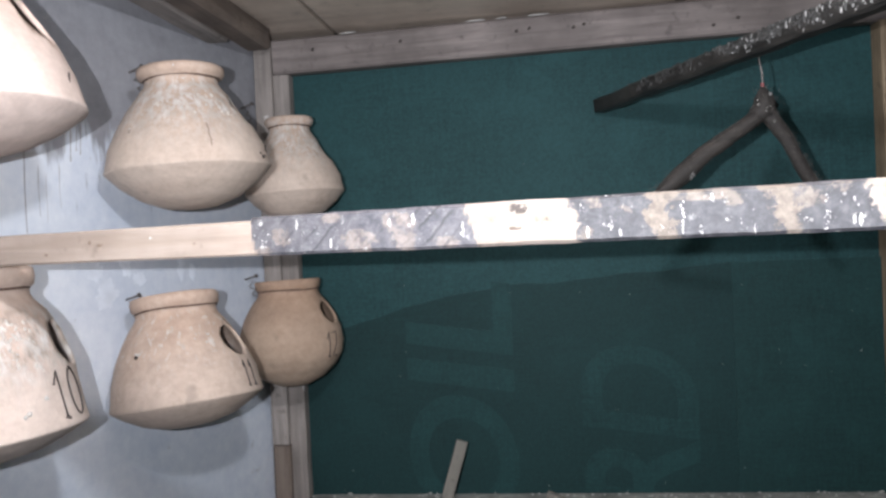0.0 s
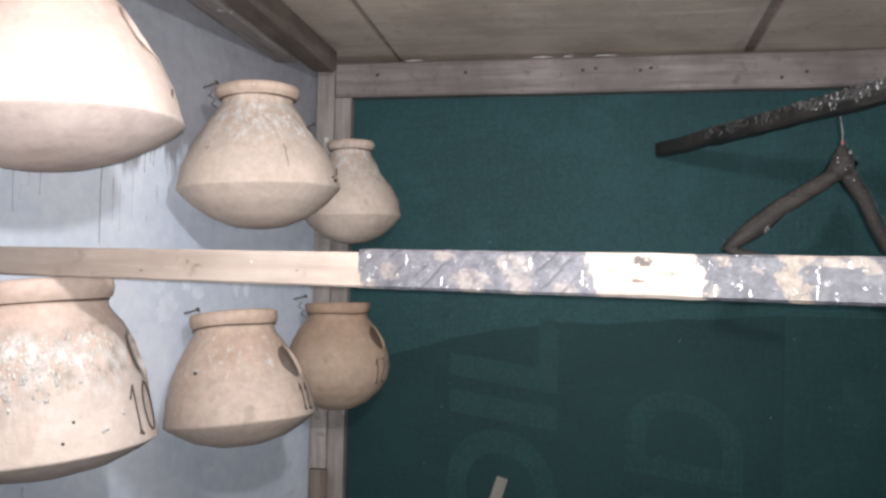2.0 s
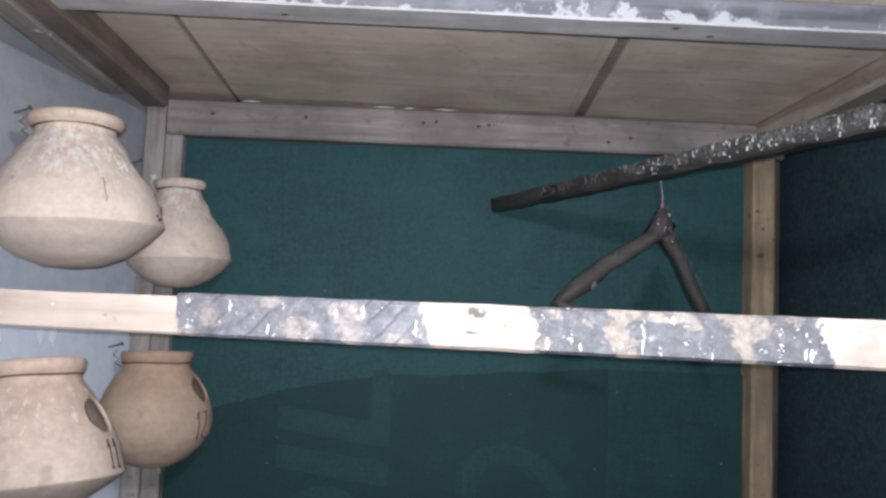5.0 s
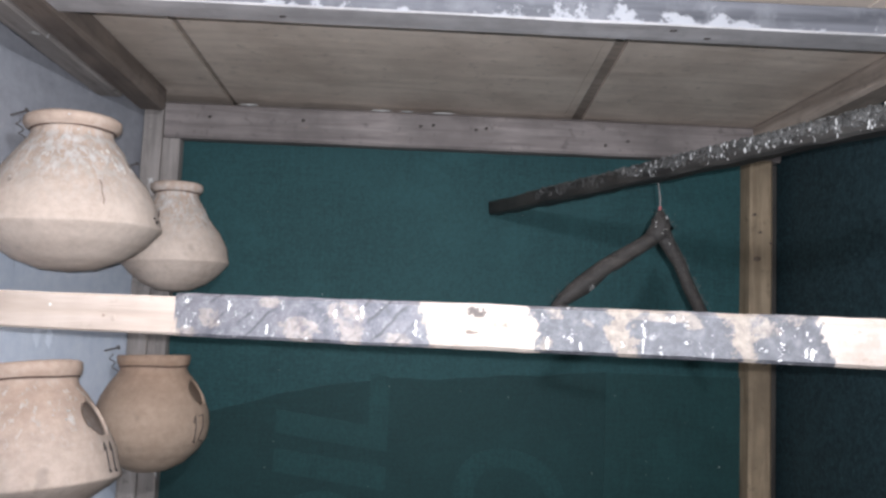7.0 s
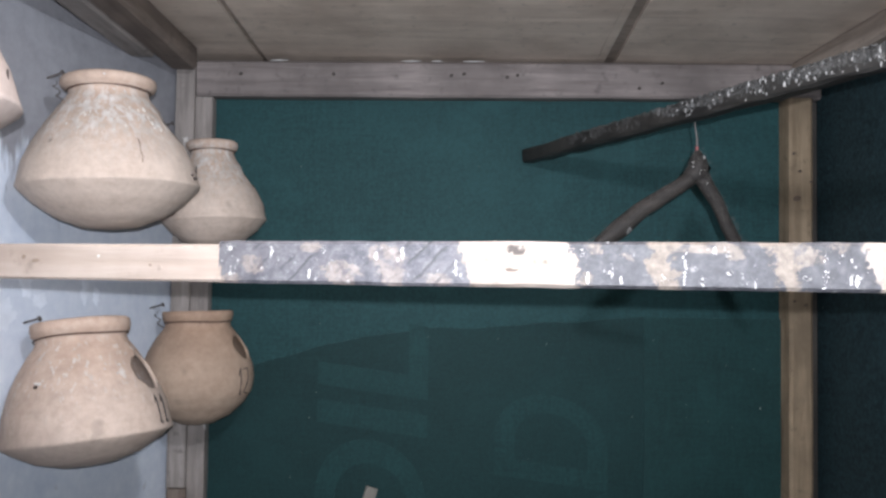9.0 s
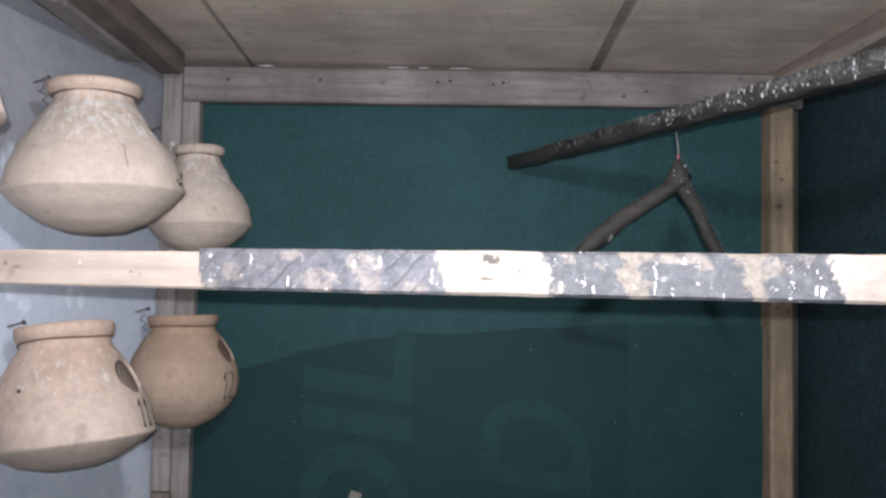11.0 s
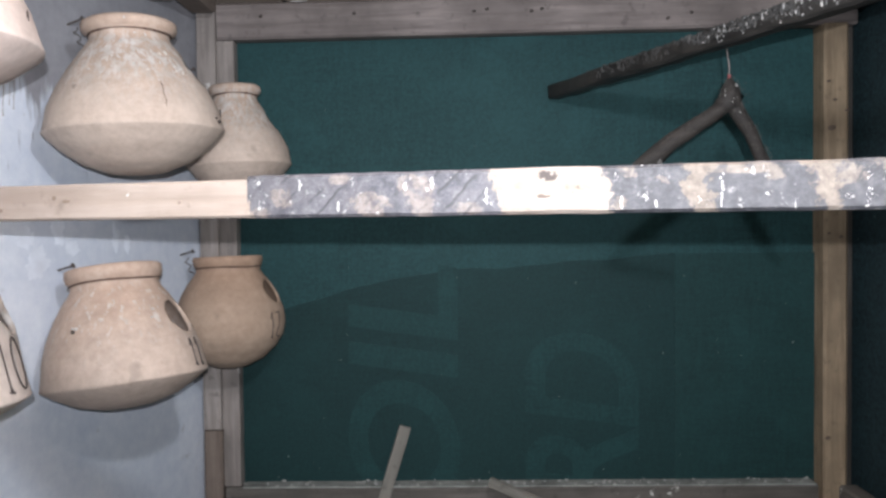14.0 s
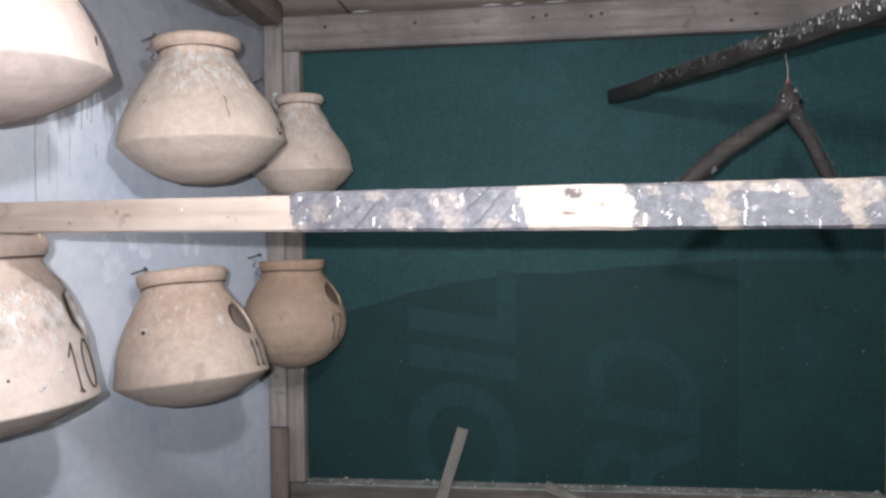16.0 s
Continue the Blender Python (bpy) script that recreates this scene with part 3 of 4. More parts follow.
# white lumps for light leaking through the joint between top rail and roof
for x0, x1 in ((-0.225, -0.185), (0.03, 0.075), (0.09, 0.115), (0.15, 0.2)):
    part("sliver", blobs([((x0 + x1) / 2 - o.x, -0.0005, 2.1165 + 0.0118 * (x0 + 0.3665), (x1 - x0) / 2, 0.003, 0.0022)]), LIME, frame_thing)
dust = random.Random(11)
tagged(part("spatter", blobs([(dust.uniform(-0.3, 0.78) - o.x, dust.uniform(-0.004, 0.03), 1.1805, dust.uniform(0.001, 0.004), 0.003, 0.0018) for _ in range(70)], 3), LIME, frame_thing), kind="stuff")

# pale dust along the top of the cross rail
tagged(part("dust", slab(0, 1.11, -0.019, 0.016, 0.0358, 0.0386), plain_mat("pale_dust", (0.26, 0.27, 0.25), 0.9, spread=0.6, scale=60), mid_rail, "pale settled dust", m=pose(0.033, 0, 0)), kind="stuff")

# ---- netting ----
NETY = BACK + 0.04
back_net = thing("shade_net", "dark green woven shade cloth stretched behind the frame", "netting", at=(-0.41, NETY, 0.02))
part("upper_cloth", cloth(1.26, 0.98, 60, 40, 0.002, 1), NET, back_net, m=pose(0, 0, 1.12))
part("lower_cloth", cloth(1.26, 1.13, 60, 40, 0.002, 3), NET, back_net, m=pose(0, 0.004, 0))
side_net = thing("side_net", "blackish green netting on the side of the aviary", "netting", at=(0.872, BACK + 0.06, 0.02))
part("upper_cloth", cloth(3.4, 0.975, 80, 30, 0.003, 2), SIDE_NET, side_net, m=pose(0, 0, 1.115, 0, 0, -90))
part("lower_cloth", cloth(3.4, 1.13, 80, 30, 0.003, 4), SIDE_NET, side_net, m=pose(0.005, 0, 0, 0, 0, -90))

# printed sacking pinned over the lower part of the net
sheet = thing("printed_sack", "dark green printed sacking with faded lettering pinned to the net", "sack cloth", at=(0, NETY - 0.006, 0))


def sack_mesh():
    bm = bmesh.new()
    n = 40
    rows = []
    for i in range(n + 1):
        x = -0.37 + (0.52 + 0.37) * i / n
        s = (x + 0.37) / 0.89
        top = 1.482 + 0.118 * math.sin(min(1.0, s / 0.62) * math.pi / 2) + 0.025 * max(0.0, s - 0.62) / 0.38 + 0.006 * noise.noise(Vector((x * 14, 2, 0)))
        rows.append([(bm.verts.new((x, 0, z)), bm.verts.new((x, 0.002, z))) for z in (1.16, 1.3, top)])
    for a, b in zip(rows, rows[1:]):
        for j in range(2):
            bm.faces.new((a[j][0], b[j][0], b[j + 1][0], a[j + 1][0]))
            bm.faces.new((a[j][1], a[j + 1][1], b[j + 1][1], b[j][1]))
        bm.faces.new((a[2][0], b[2][0], b[2][1], a[2][1]))
        bm.faces.new((a[0][0], a[0][1], b[0][1], b[0][0]))
    bmesh.ops.recalc_face_normals(bm, faces=bm.faces)
    return bm


part("cloth", sack_mesh(), SACK, sheet)
SACK2 = net_mat("green_sacking", (0.0079, 0.0332, 0.0335), (0.0096, 0.0395, 0.0398))
part("cloth", slab(0.5202, 0.826, -0.001, 0.001, 1.16, 1.625), SACK2, sheet, "unprinted width of sacking")


def lettering(text, baseline_x, start_z, size, parent, squeeze=1.0):
    """Upright print turned a quarter to read upwards."""
    cu = bpy.data.curves.new("print", "FONT")
    cu.body, cu.size, cu.extrude, cu.offset, cu.space_character = text, size, 0.0002, 0.006, 0.96
    tmp = new("print", cu)
    bpy.context.view_layer.update()
    mesh = bpy.data.meshes.new_from_object(tmp.evaluated_get(bpy.context.evaluated_depsgraph_get()))
    bpy.data.objects.remove(tmp)
    mesh.materials.clear()
    mesh.materials.append(PRINT)
    ob = new("lettering", mesh)
    ob.parent = parent
    turn = Matrix(((0, -1, 0, 0), (0, 0, -1, 0), (squeeze, 0.14, 0, 0), (0, 0, 0, 1)))
    mesh.transform(turn)
    ob.location = (baseline_x, -0.0012, start_z)
    return ob


lettering("OIL", 0.087, 1.105, 0.30, sheet, 1.08)
lettering("RD", 0.443, 1.118, 0.31, sheet, 0.83)

# ---- clay nest pots ----
ROUND = [(0.0, -0.56), (0.3, -0.52), (0.58, -0.4), (0.82, -0.2), (0.96, 0.0), (1.0, 0.2), (0.98, 0.42), (0.9, 0.65), (0.77, 0.86), (0.66, 0.98), (0.62, 1.04), (0.62, 1.1), (0.66, 1.13), (0.67, 1.18), (0.68, 1.23), (0.66, 1.27)]
KEELED = [(0.0, -0.5), (0.3, -0.47), (0.58, -0.36), (0.82, -0.19), (0.955, -0.05), (0.99, -0.012), (1.0, 0.004), (0.994, 0.022), (0.94, 0.27), (0.85, 0.5), (0.73, 0.72), (0.61, 0.9), (0.52, 1.02), (0.485, 1.08), (0.49, 1.13), (0.56, 1.16), (0.585, 1.2), (0.58, 1.26), (0.54, 1.285)]
FULL = [(0.0, -0.36), (0.3, -0.335), (0.6, -0.25), (0.85, -0.11), (0.96, -0.03), (0.99, -0.008), (1.0, 0.006), (0.996, 0.024), (0.95, 0.32), (0.88, 0.55), (0.77, 0.8), (0.66, 0.99), (0.575, 1.1), (0.555, 1.15), (0.56, 1.2), (0.6, 1.23), (0.615, 1.3), (0.61, 1.37), (0.575, 1.39)]


def radius_at(profile, z):
    zs = [p[1] for p in profile]
    return float(np.interp(z, zs, [p[0] for p in profile]))


def pot_body(profile, R, wobble, seed, hole):
    """A thrown pot, hollow, with the nest hole cut through its shoulder on the local +x side."""
    zs = np.array([p[1] for p in profile])
    rs = np.array([p[0] for p in profile])
    outer = []
    for i in range(len(rs) - 1):
        n = max(1, int(math.hypot(zs[i + 1] - zs[i], rs[i + 1] - rs[i]) / 0.08))
        outer += [(float(rs[i] + (rs[i + 1] - rs[i]) * k / n), float(zs[i] + (zs[i + 1] - zs[i]) * k / n)) for k in range(n)]
    outer.append((float(rs[-1]), float(zs[-1])))
    inner = [(max(0.0, r - 0.05), z + (0.05 if r < 0.9 and z < 0 else 0.0)) for r, z in outer[::-1]]
    path = outer + inner
    n = 56
    off = Vector((seed * 2.3, seed, 0))
    bm = bmesh.new()
    rows = []
    for r, z in path:
        if r < 1e-6:
            rows.append([bm.verts.new((0, 0, z * R))])
            continue
        ring = []
        for j in range(n):
            a = 2 * math.pi * j / n
            k = 1 + wobble * noise.noise(Vector((math.cos(a), math.sin(a), z)) * 1.3 + off) + 0.15 * wobble * noise.noise(Vector((math.cos(a), math.sin(a), z)) * 7 + off)
            ring.append(bm.verts.new((r * R * k * math.cos(a), r * R * k * math.sin(a), z * R)))
        rows.append(ring)
    for a, b in zip(rows, rows[1:]):
        if len(a) == 1:
            for j in range(n):
                bm.faces.new((a[0], b[(j + 1) % n], b[j]))
        elif len(b) == 1:
            for j in range(n):
                bm.faces.new((a[j], a[(j + 1) % n], b[0]))
        else:
            for j in range(n):
                bm.faces.new((a[j], a[(j + 1) % n], b[(j + 1) % n], b[j]))
    bmesh.ops.recalc_face_normals(bm, faces=bm.faces)
    mesh = bpy.data.meshes.new("body")
    bm.to_mesh(mesh)
    bm.free()
    if not hole:
        return mesh
    zc, rc = hole
    ob = new("body", mesh)
    tm = bpy.data.meshes.new("cutter")
    cb = bmesh.new()
    bmesh.ops.create_cone(cb, cap_ends=True, segments=32, radius1=rc, radius2=rc, depth=R * 0.9)
    cb.to_mesh(tm)
    cb.free()
    cutter = new("cutter", tm)
    rr = radius_at(profile, zc / R) * R
    cutter.matrix_basis = Matrix.Translation((rr, 0, zc)) @ Matrix.Rotation(radians(62), 4, "Y")
    mod = ob.modifiers.new("cut", "BOOLEAN")
    mod.operation, mod.object, mod.solver = "DIFFERENCE", cutter, "EXACT"
    bpy.context.view_layer.update()
    out = bpy.data.meshes.new_from_object(ob.evaluated_get(bpy.context.evaluated_depsgraph_get()))
    bpy.data.objects.remove(ob)
    bpy.data.objects.remove(cutter)
    return out


DIGITS = {
    "0": [[(0.5 + 0.42 * math.sin(a), 0.5 + 0.5 * math.cos(a)) for a in (2 * math.pi * i / 18 for i in range(19))]],
    "1": [[(0.15, 0.72), (0.45, 1.0), (0.47, 0.5), (0.5, 0.0)], [(0.38, 0.02), (0.6, 0.0)]],
    "2": [[(0.05, 0.95), (0.8, 1.0), (0.62, 0.5), (0.15, 0.06), (0.95, 0.0)]],
}


def number(text, profile, R, z0, high, wide, parent, az0):
    """Brushed figures that follow the pot's shoulder."""
    for i, ch in enumerate(text):
        bm = bmesh.new()
        for stroke in DIGITS[ch]:
            pts = []
            dense = []
            for (u0, v0), (u1, v1) in zip(stroke, stroke[1:]):
                dense += [(u0 + (u1 - u0) * k / 4, v0 + (v1 - v0) * k / 4) for k in range(4)]
            dense.append(stroke[-1])
            for u, v in dense:
                z = z0 + high * v
                r = radius_at(profile, z / R) * R + 0.0006
                a = az0 + ((i + u - len(text) / 2) * wide) / R
                pts.append((r * math.cos(a), r * math.sin(a), z))
            t = tube(pts, [0.0009] * (len(pts) - 1) + [0.002], 6, i)
            tmp = bpy.data.meshes.new("tmp")
            t.to_mesh(tmp)
            t.free()
            bm.from_mesh(tmp)
            bpy.data.meshes.remove(tmp)
        part("digit", bm, INK, parent, "dark brushed figure")


def nest_pot(centre, R, profile, material, label, seed, lean=3.0, back=0.0, hole=True, figures="", tall=0.34, low=0.08, turn=0.0, wide=0.017, hs=1.0, bs=1.0, rs=1.0, wobble=0.03, cord=True, face=12.0, marked=False, crusted=0, crack=None, chips=()):
    """A nest pot on the plaster wall. lean: mouth towards the wall; back: mouth away from the walkway."""
    ob = thing("clay_pot", label, "nest pot", "nest pots on the wall", at=centre)
    ob.rotation_euler = (Matrix.Rotation(radians(-lean), 3, "Y") @ Matrix.Rotation(radians(-back), 3, "X") @ Matrix.Rotation(radians(face), 3, "Z")).to_euler()
    profile = [(r * (1 + (rs - 1) * min(1.0, max(0.0, (z - 0.3) / 0.7))), z * (hs if z > 0 else bs)) for r, z in profile]
    hz = 0.7 * R * hs
    mesh = pot_body(profile, R, wobble, seed, (hz, 0.235 * R) if hole else None)
    mesh.materials.clear()
    mesh.materials.append(material)
    for p in mesh.polygons:
        p.use_smooth = True
    body = new("body", mesh)
    body.parent = ob
    if figures:
        number(figures, profile, R, low * R, tall * R, wide, ob, turn)
    elif marked:
        rr = radius_at(profile, 0.2) * R
        part("ink_mark", blobs([(rr, -0.006, 0.2 * R, 0.0012, 0.0012, 0.008), (rr - 0.001, 0.004, 0.17 * R, 0.0012, 0.003, 0.002)]), INK, ob, "dark ink mark")
    # cord in the neck and its tie to the nail
    zn = profile[-5][1] * R
    rn = radius_at(profile, zn / R) * R + 0.001
    if cord:
        ring = [(rn * math.cos(a), rn * math.sin(a), zn + 0.001 * math.sin(3 * a)) for a in (2 * math.pi * i / 36 for i in range(37))]
        part("cord", tube(ring, [0.0016] * 37, 6), CORD, ob, "dark cord round the neck")
    if crack:
        a, z0, z1 = crack
        line = []
        for k in range(9):
            zz = (z0 + (z1 - z0) * k / 8) * R
            aa = a + 0.03 * noise.noise(Vector((k * 0.7, seed, 0)))
            rr = radius_at(profile, zz / R) * R * 1.002
            line.append((rr * math.cos(aa), rr * math.sin(aa), zz))
        part("crack", tube(line, [0.0003] + [0.0007] * 7 + [0.0003], 5), CORD, ob, "hair crack")
    for a, zz, size, stuff in chips:
        rr = radius_at(profile, zz) * R
        part("chip", blobs([(rr * math.cos(a), rr * math.sin(a), zz * R, size, size, size)] if stuff is not RUN_SPOT else [(rr * math.cos(a) * 0.985, rr * math.sin(a) * 0.985, zz * R, size, size * 0.5, size)], int(zz * 90)), stuff, ob, "small chip or spatter")
    if crusted:
        rq = random.Random(seed)
        lumps = []
        for _ in range(crusted):
            a, zz = rq.uniform(-2.7, -0.55), rq.triangular(0.4, 0.98, 0.82) * R * hs
            q = rq.uniform(0.0007, 0.0022)
            rr = radius_at(profile, zz / R) * R - 0.5 * q
            lumps.append((rr * math.cos(a), rr * math.sin(a), zz, q, q, q * rq.uniform(0.7, 2.4)))
        tagged(part("crust", blobs(lumps, seed), CRUST, ob, "crusted grey white droppings", smooth=True), kind="stuff")
    return ob


def wall_nail(y, z, seed=0, out=0.026):
    """An iron nail driven into the plaster, with a twist of wire."""
    ob = thing("wall_nail", "bent iron nail with twisted wire in the plaster wall", "nail", "nails in the wall", at=(wall_x(y), y, z))
    n = Vector((1, -SLANT, 0)).normalized()
    tip = n * out + Vector((0, 0, 0.012))
    shank = part("shank", tube([n * -0.02, tip], [0.0016, 0.0016], 8), IRON, ob)
    part("head", tube([tip, tip * 1.05], [0.0042, 0.004], 10), IRON, shank)
    loop = [n * (0.012 + 0.012 * k / 10) + Vector((0.004 * math.cos(k * 1.3), 0.006 * math.sin(k * 1.3), -0.003 * k)) for k in range(11)]
    part("wire", tube(loop, [0.0009] * 11, 5), IRON, ob)
    return ob


RUN_SPOT = plain_mat("brown_smudge", (0.27, 0.22, 0.185), 0.85, spread=0.3, scale=120)
nest_pot((-0.438, 1.222, 1.846), 0.1365, KEELED, CLAY_WHITE, "large chalky pink clay pot hung on the wall", 1, lean=5.3, bs=0.62, marked=True)
nest_pot((-0.364, 1.63, 1.8195), 0.1235, KEELED, CLAY_DUSTY, "dusty buff clay pot with a sharp keel hung on the wall", 2, lean=2.5, hs=0.983, bs=0.98, rs=0.90, marked=True, crusted=60, crack=(-1.07, 0.16, 0.46), chips=((-0.25, 0.07, 0.003, INK), (-0.3, 0.11, 0.002, INK), (-1.5, 1.2, 0.0017, LIME), (-1.3, 1.06, 0.0016, LIME), (-1.22, 1.1, 0.0012, LIME), (-1.05, 1.04, 0.0018, LIME), (-1.75, 1.02, 0.0014, LIME), (-2.0, 1.0, 0.0016, LIME), (-0.85, 1.0, 0.0014, LIME), (-1.4, 0.96, 0.0012, LIME), (-1.62, 0.98, 0.001, LIME), (-2.15, 0.42, 0.0045, RUN_SPOT)))
nest_pot((-0.3014, 1.945, 1.797), 0.094, KEELED, CLAY_DUSTY, "small dusty grey clay pot in the corner", 3, lean=2, hs=1.18, bs=1.11, rs=0.83, marked=True, crusted=30)
nest_pot((-0.466, 1.27, 1.499), 0.121, FULL, CLAY_CRUST, "pale clay pot numbered ten, crusted with droppings", 4, lean=6.5, back=1, figures="10", face=22.0, tall=0.44, turn=-0.31, wide=0.028, hs=1.10, bs=0.72, rs=1.11, crusted=330, chips=((-1.1, 0.3, 0.0018, INK), (-1.2, 0.14, 0.0022, INK), (-1.9, 0.02, 0.002, INK), (-0.82, 0.2, 0.0032, LIME), (-0.86, 0.18, 0.0024, LIME), (-0.62, 0.3, 0.0028, LIME), (-1.3, 0.5, 0.0026, LIME), (-1.6, 0.55, 0.003, LIME), (-1.0, 0.62, 0.0026, LIME), (-1.45, 0.7, 0.003, LIME), (-1.9, 0.62, 0.0028, LIME), (-1.15, 0.8, 0.0022, LIME), (-2.2, 0.6, 0.003, LIME)))
nest_pot((-0.3857, 1.63, 1.466), 0.115, FULL, CLAY_ORANGE, "buff clay pot numbered eleven hung askew on a nail", 5, lean=7.5, back=5.6, figures="11", face=-4.0, tall=0.34, turn=-0.04, hs=1.03, bs=0.97, rs=0.94, chips=((-1.78, 0.66, 0.003, INK), (-1.74, 0.69, 0.0026, LIME), (-1.8, 0.7, 0.002, LIME), (-0.55, 0.82, 0.002, LIME), (-0.62, 0.72, 0.0018, LIME), (-0.8, 0.78, 0.0014, LIME)))
nest_pot((-0.3214, 1.945, 1.4875), 0.0985, ROUND, CLAY_BROWN, "small round orange clay pot numbered twelve in the corner", 6, lean=2, back=2, figures="12", face=-8.0, tall=0.46, turn=-0.23, low=-0.03, hs=1.155, bs=1.08, rs=0.93, wobble=0.02)
nest_pot((-0.512, 1.008, 1.472), 0.134, FULL, CLAY_WHITE, "chalky white clay pot hung low on the wall", 7, hole=False, face=65.0, lean=8, back=3, bs=0.9)
nest_pot((-0.503, 1.0, 1.905), 0.134, KEELED, CLAY_WHITE, "chalky white clay pot hung high on the wall", 8, lean=2, bs=0.9)
for y, z in ((1.668, 1.618), (1.985, 1.629), (1.70, 1.988), (1.31, 1.69), (2.0, 1.97), (1.3, 2.06)):
    wall_nail(y, z)

# filler blotches and hair cracks in the plaster
FILLER = plain_mat("pale_filler", (0.68, 0.725, 0.8), 0.55, spread=0.2, scale=40.0)
for y, z, ry, rz in ((1.628, 1.632, 0.034, 0.028), (1.67, 1.683, 0.02, 0.034), (1.801, 1.672, 0.016, 0.03), (1.7, 1.655, 0.022, 0.018), (1.605, 1.672, 0.026, 0.02), (1.83, 1.66, 0.014, 0.02)):
    bm = bmesh.new()
    mid = bm.verts.new((0, -0.0012, 0))
    rim = []
    for k in range(60):
        a = 2 * math.pi * k / 60
        at = Vector((math.cos(a), math.sin(a), y * 9))
        q = 1 + 0.5 * noise.noise(at * 1.3) + 0.4 * noise.noise(at * 3.7) + 0.25 * noise.noise(at * 8.0)
        rim.append(bm.verts.new((ry * q * math.cos(a), 0.0006, rz * q * math.sin(a))))
    for k in range(60):
        bm.faces.new((mid, rim[k], rim[(k + 1) % 60]))
    bmesh.ops.recalc_face_normals(bm, faces=bm.faces)
    s_at = (y + 1.55) / (4.65 / wlen)
    part("filler_blotch", bm, FILLER, wall, "pale smeared filler", smooth=True, m=pose(s_at, 0.0, z))
for y, z0, z1 in ((1.49, 1.73, 1.86), (1.378, 1.1, 1.42)):
    s_at = (y + 1.55) / (4.65 / wlen)
    pts = [(s_at + 0.002 * noise.noise(Vector((y * 9, 0, z0 + (z1 - z0) * i / 9 * 30))), -0.0004, z0 + (z1 - z0) * i / 9) for i in range(10)]
    part("crack", tube(pts, [0.0004] * 10, 5), CORD, wall, "hair crack")

# thin dark runs down the plaster
RUN = plain_mat("dark_run_stain", (0.3, 0.29, 0.28), 0.8, spread=0.5, scale=80)
for y, z0, z1, w in ((1.352, 1.765, 1.83, 0.0011), (1.392, 1.79, 1.826, 0.0008), (1.375, 1.80, 1.83, 0.0007), (1.513, 1.757, 1.83, 0.0009), (1.527, 1.748, 1.82, 0.0006),
                     (1.55, 1.77, 1.84, 0.0008), (1.573, 1.838, 1.89, 0.002), (1.584, 1.855, 1.9, 0.0014), (1.592, 1.85, 1.9, 0.0018), (1.562, 1.85, 1.885, 0.0012)):
    s_at = (y + 1.55) / (4.65 / wlen)
    pts = [(s_at + 0.0025 * noise.noise(Vector((y * 31, 3, (z0 + (z1 - z0) * i / 9) * 22))), 0.45 * w, z0 + (z1 - z0) * i / 9) for i in range(10)]
    part("run_stain", tube(pts, [w * q for q in (0.9, 0.75, 0.6, 0.7, 0.6, 0.75, 0.85, 1.0, 0.9, 0.4)], 6), RUN, wall, "thin dark run of dirty water")

# ---- the long perch across the front ----
J = Vector((-0.077, 1.127, 1.7075))
D = Vector((0.9707, -0.2403, 0.0))
N = Vector((0.2403, 0.9707, 0.0))
perch = thing("perch_beam", "long wooden perch, pale at one end, black paint worn elsewhere", "perch", at=J + N * 0.017)
pm, _ = along((0, 0, 0), D)
pale_len = part("pale_length", bar(0.555, 0.034, 0.0305, 21, 20, chamfer=0.06, wear=0.006), PALE_WOOD, perch, "pale planed wooden length", m=pm @ pose(-0.553, 0, -0.0012))
painted = part("painted_length", bar(0.97, 0.034, 0.034, 22, 70, chamfer=0.07, wear=0.011), PERCH, perch, "worn black painted length", m=pm @ pose(0, 0, 0))
spat = random.Random(4)
spots = []
for _ in range(18):
    u = spat.choice((spat.uniform(0.005, 0.2), spat.uniform(0.29, 0.48), spat.uniform(0.29, 0.48)))
    s, z = spat.uniform(0.0002, 0.0005), spat.uniform(-0.012, 0.013)
    for _ in range(spat.choice((3, 4, 6, 9))):
        spots.append((u + spat.gauss(0, 0.001), -0.0169, z + spat.gauss(-0.001, 0.0021), s * spat.uniform(0.5, 1.8), 0.0005, s * spat.uniform(0.5, 2.6)))
for u, z0, z1, w in ((0.362, 0.009, -0.013, 0.0013), (0.401, 0.004, -0.008, 0.0016), (0.403, -0.004, -0.012, 0.0011), (0.409, -0.008, -0.015, 0.0009), (0.474, -0.006, -0.013, 0.0016), (0.47, -0.007, -0.011, 0.0012),
                     (0.294, -0.006, -0.013, 0.0018), (0.318, -0.009, -0.013, 0.0012), (0.046, 0.012, 0.005, 0.0015), (0.133, 0.008, 0.003, 0.0013), (0.154, 0.011, 0.004, 0.0015), (0.196, 0.002, -0.008, 0.0012), (0.078, -0.006, -0.012, 0.0012), (0.382, 0.013, 0.009, 0.0013)):
    for k in range(9):
        z = z0 + (z1 - z0) * k / 8
        spots.append((u + spat.gauss(0, 0.0005), -0.0169, z, w * spat.uniform(0.2, 0.7), 0.0006, 0.0013))
tagged(part("spatter", blobs(spots, 9), LIME, painted, "white spattered droppings"), kind="stuff")
KNOTTY = plain_mat("brown_knot", (0.17, 0.125, 0.095), 0.7, spread=0.3, scale=150)
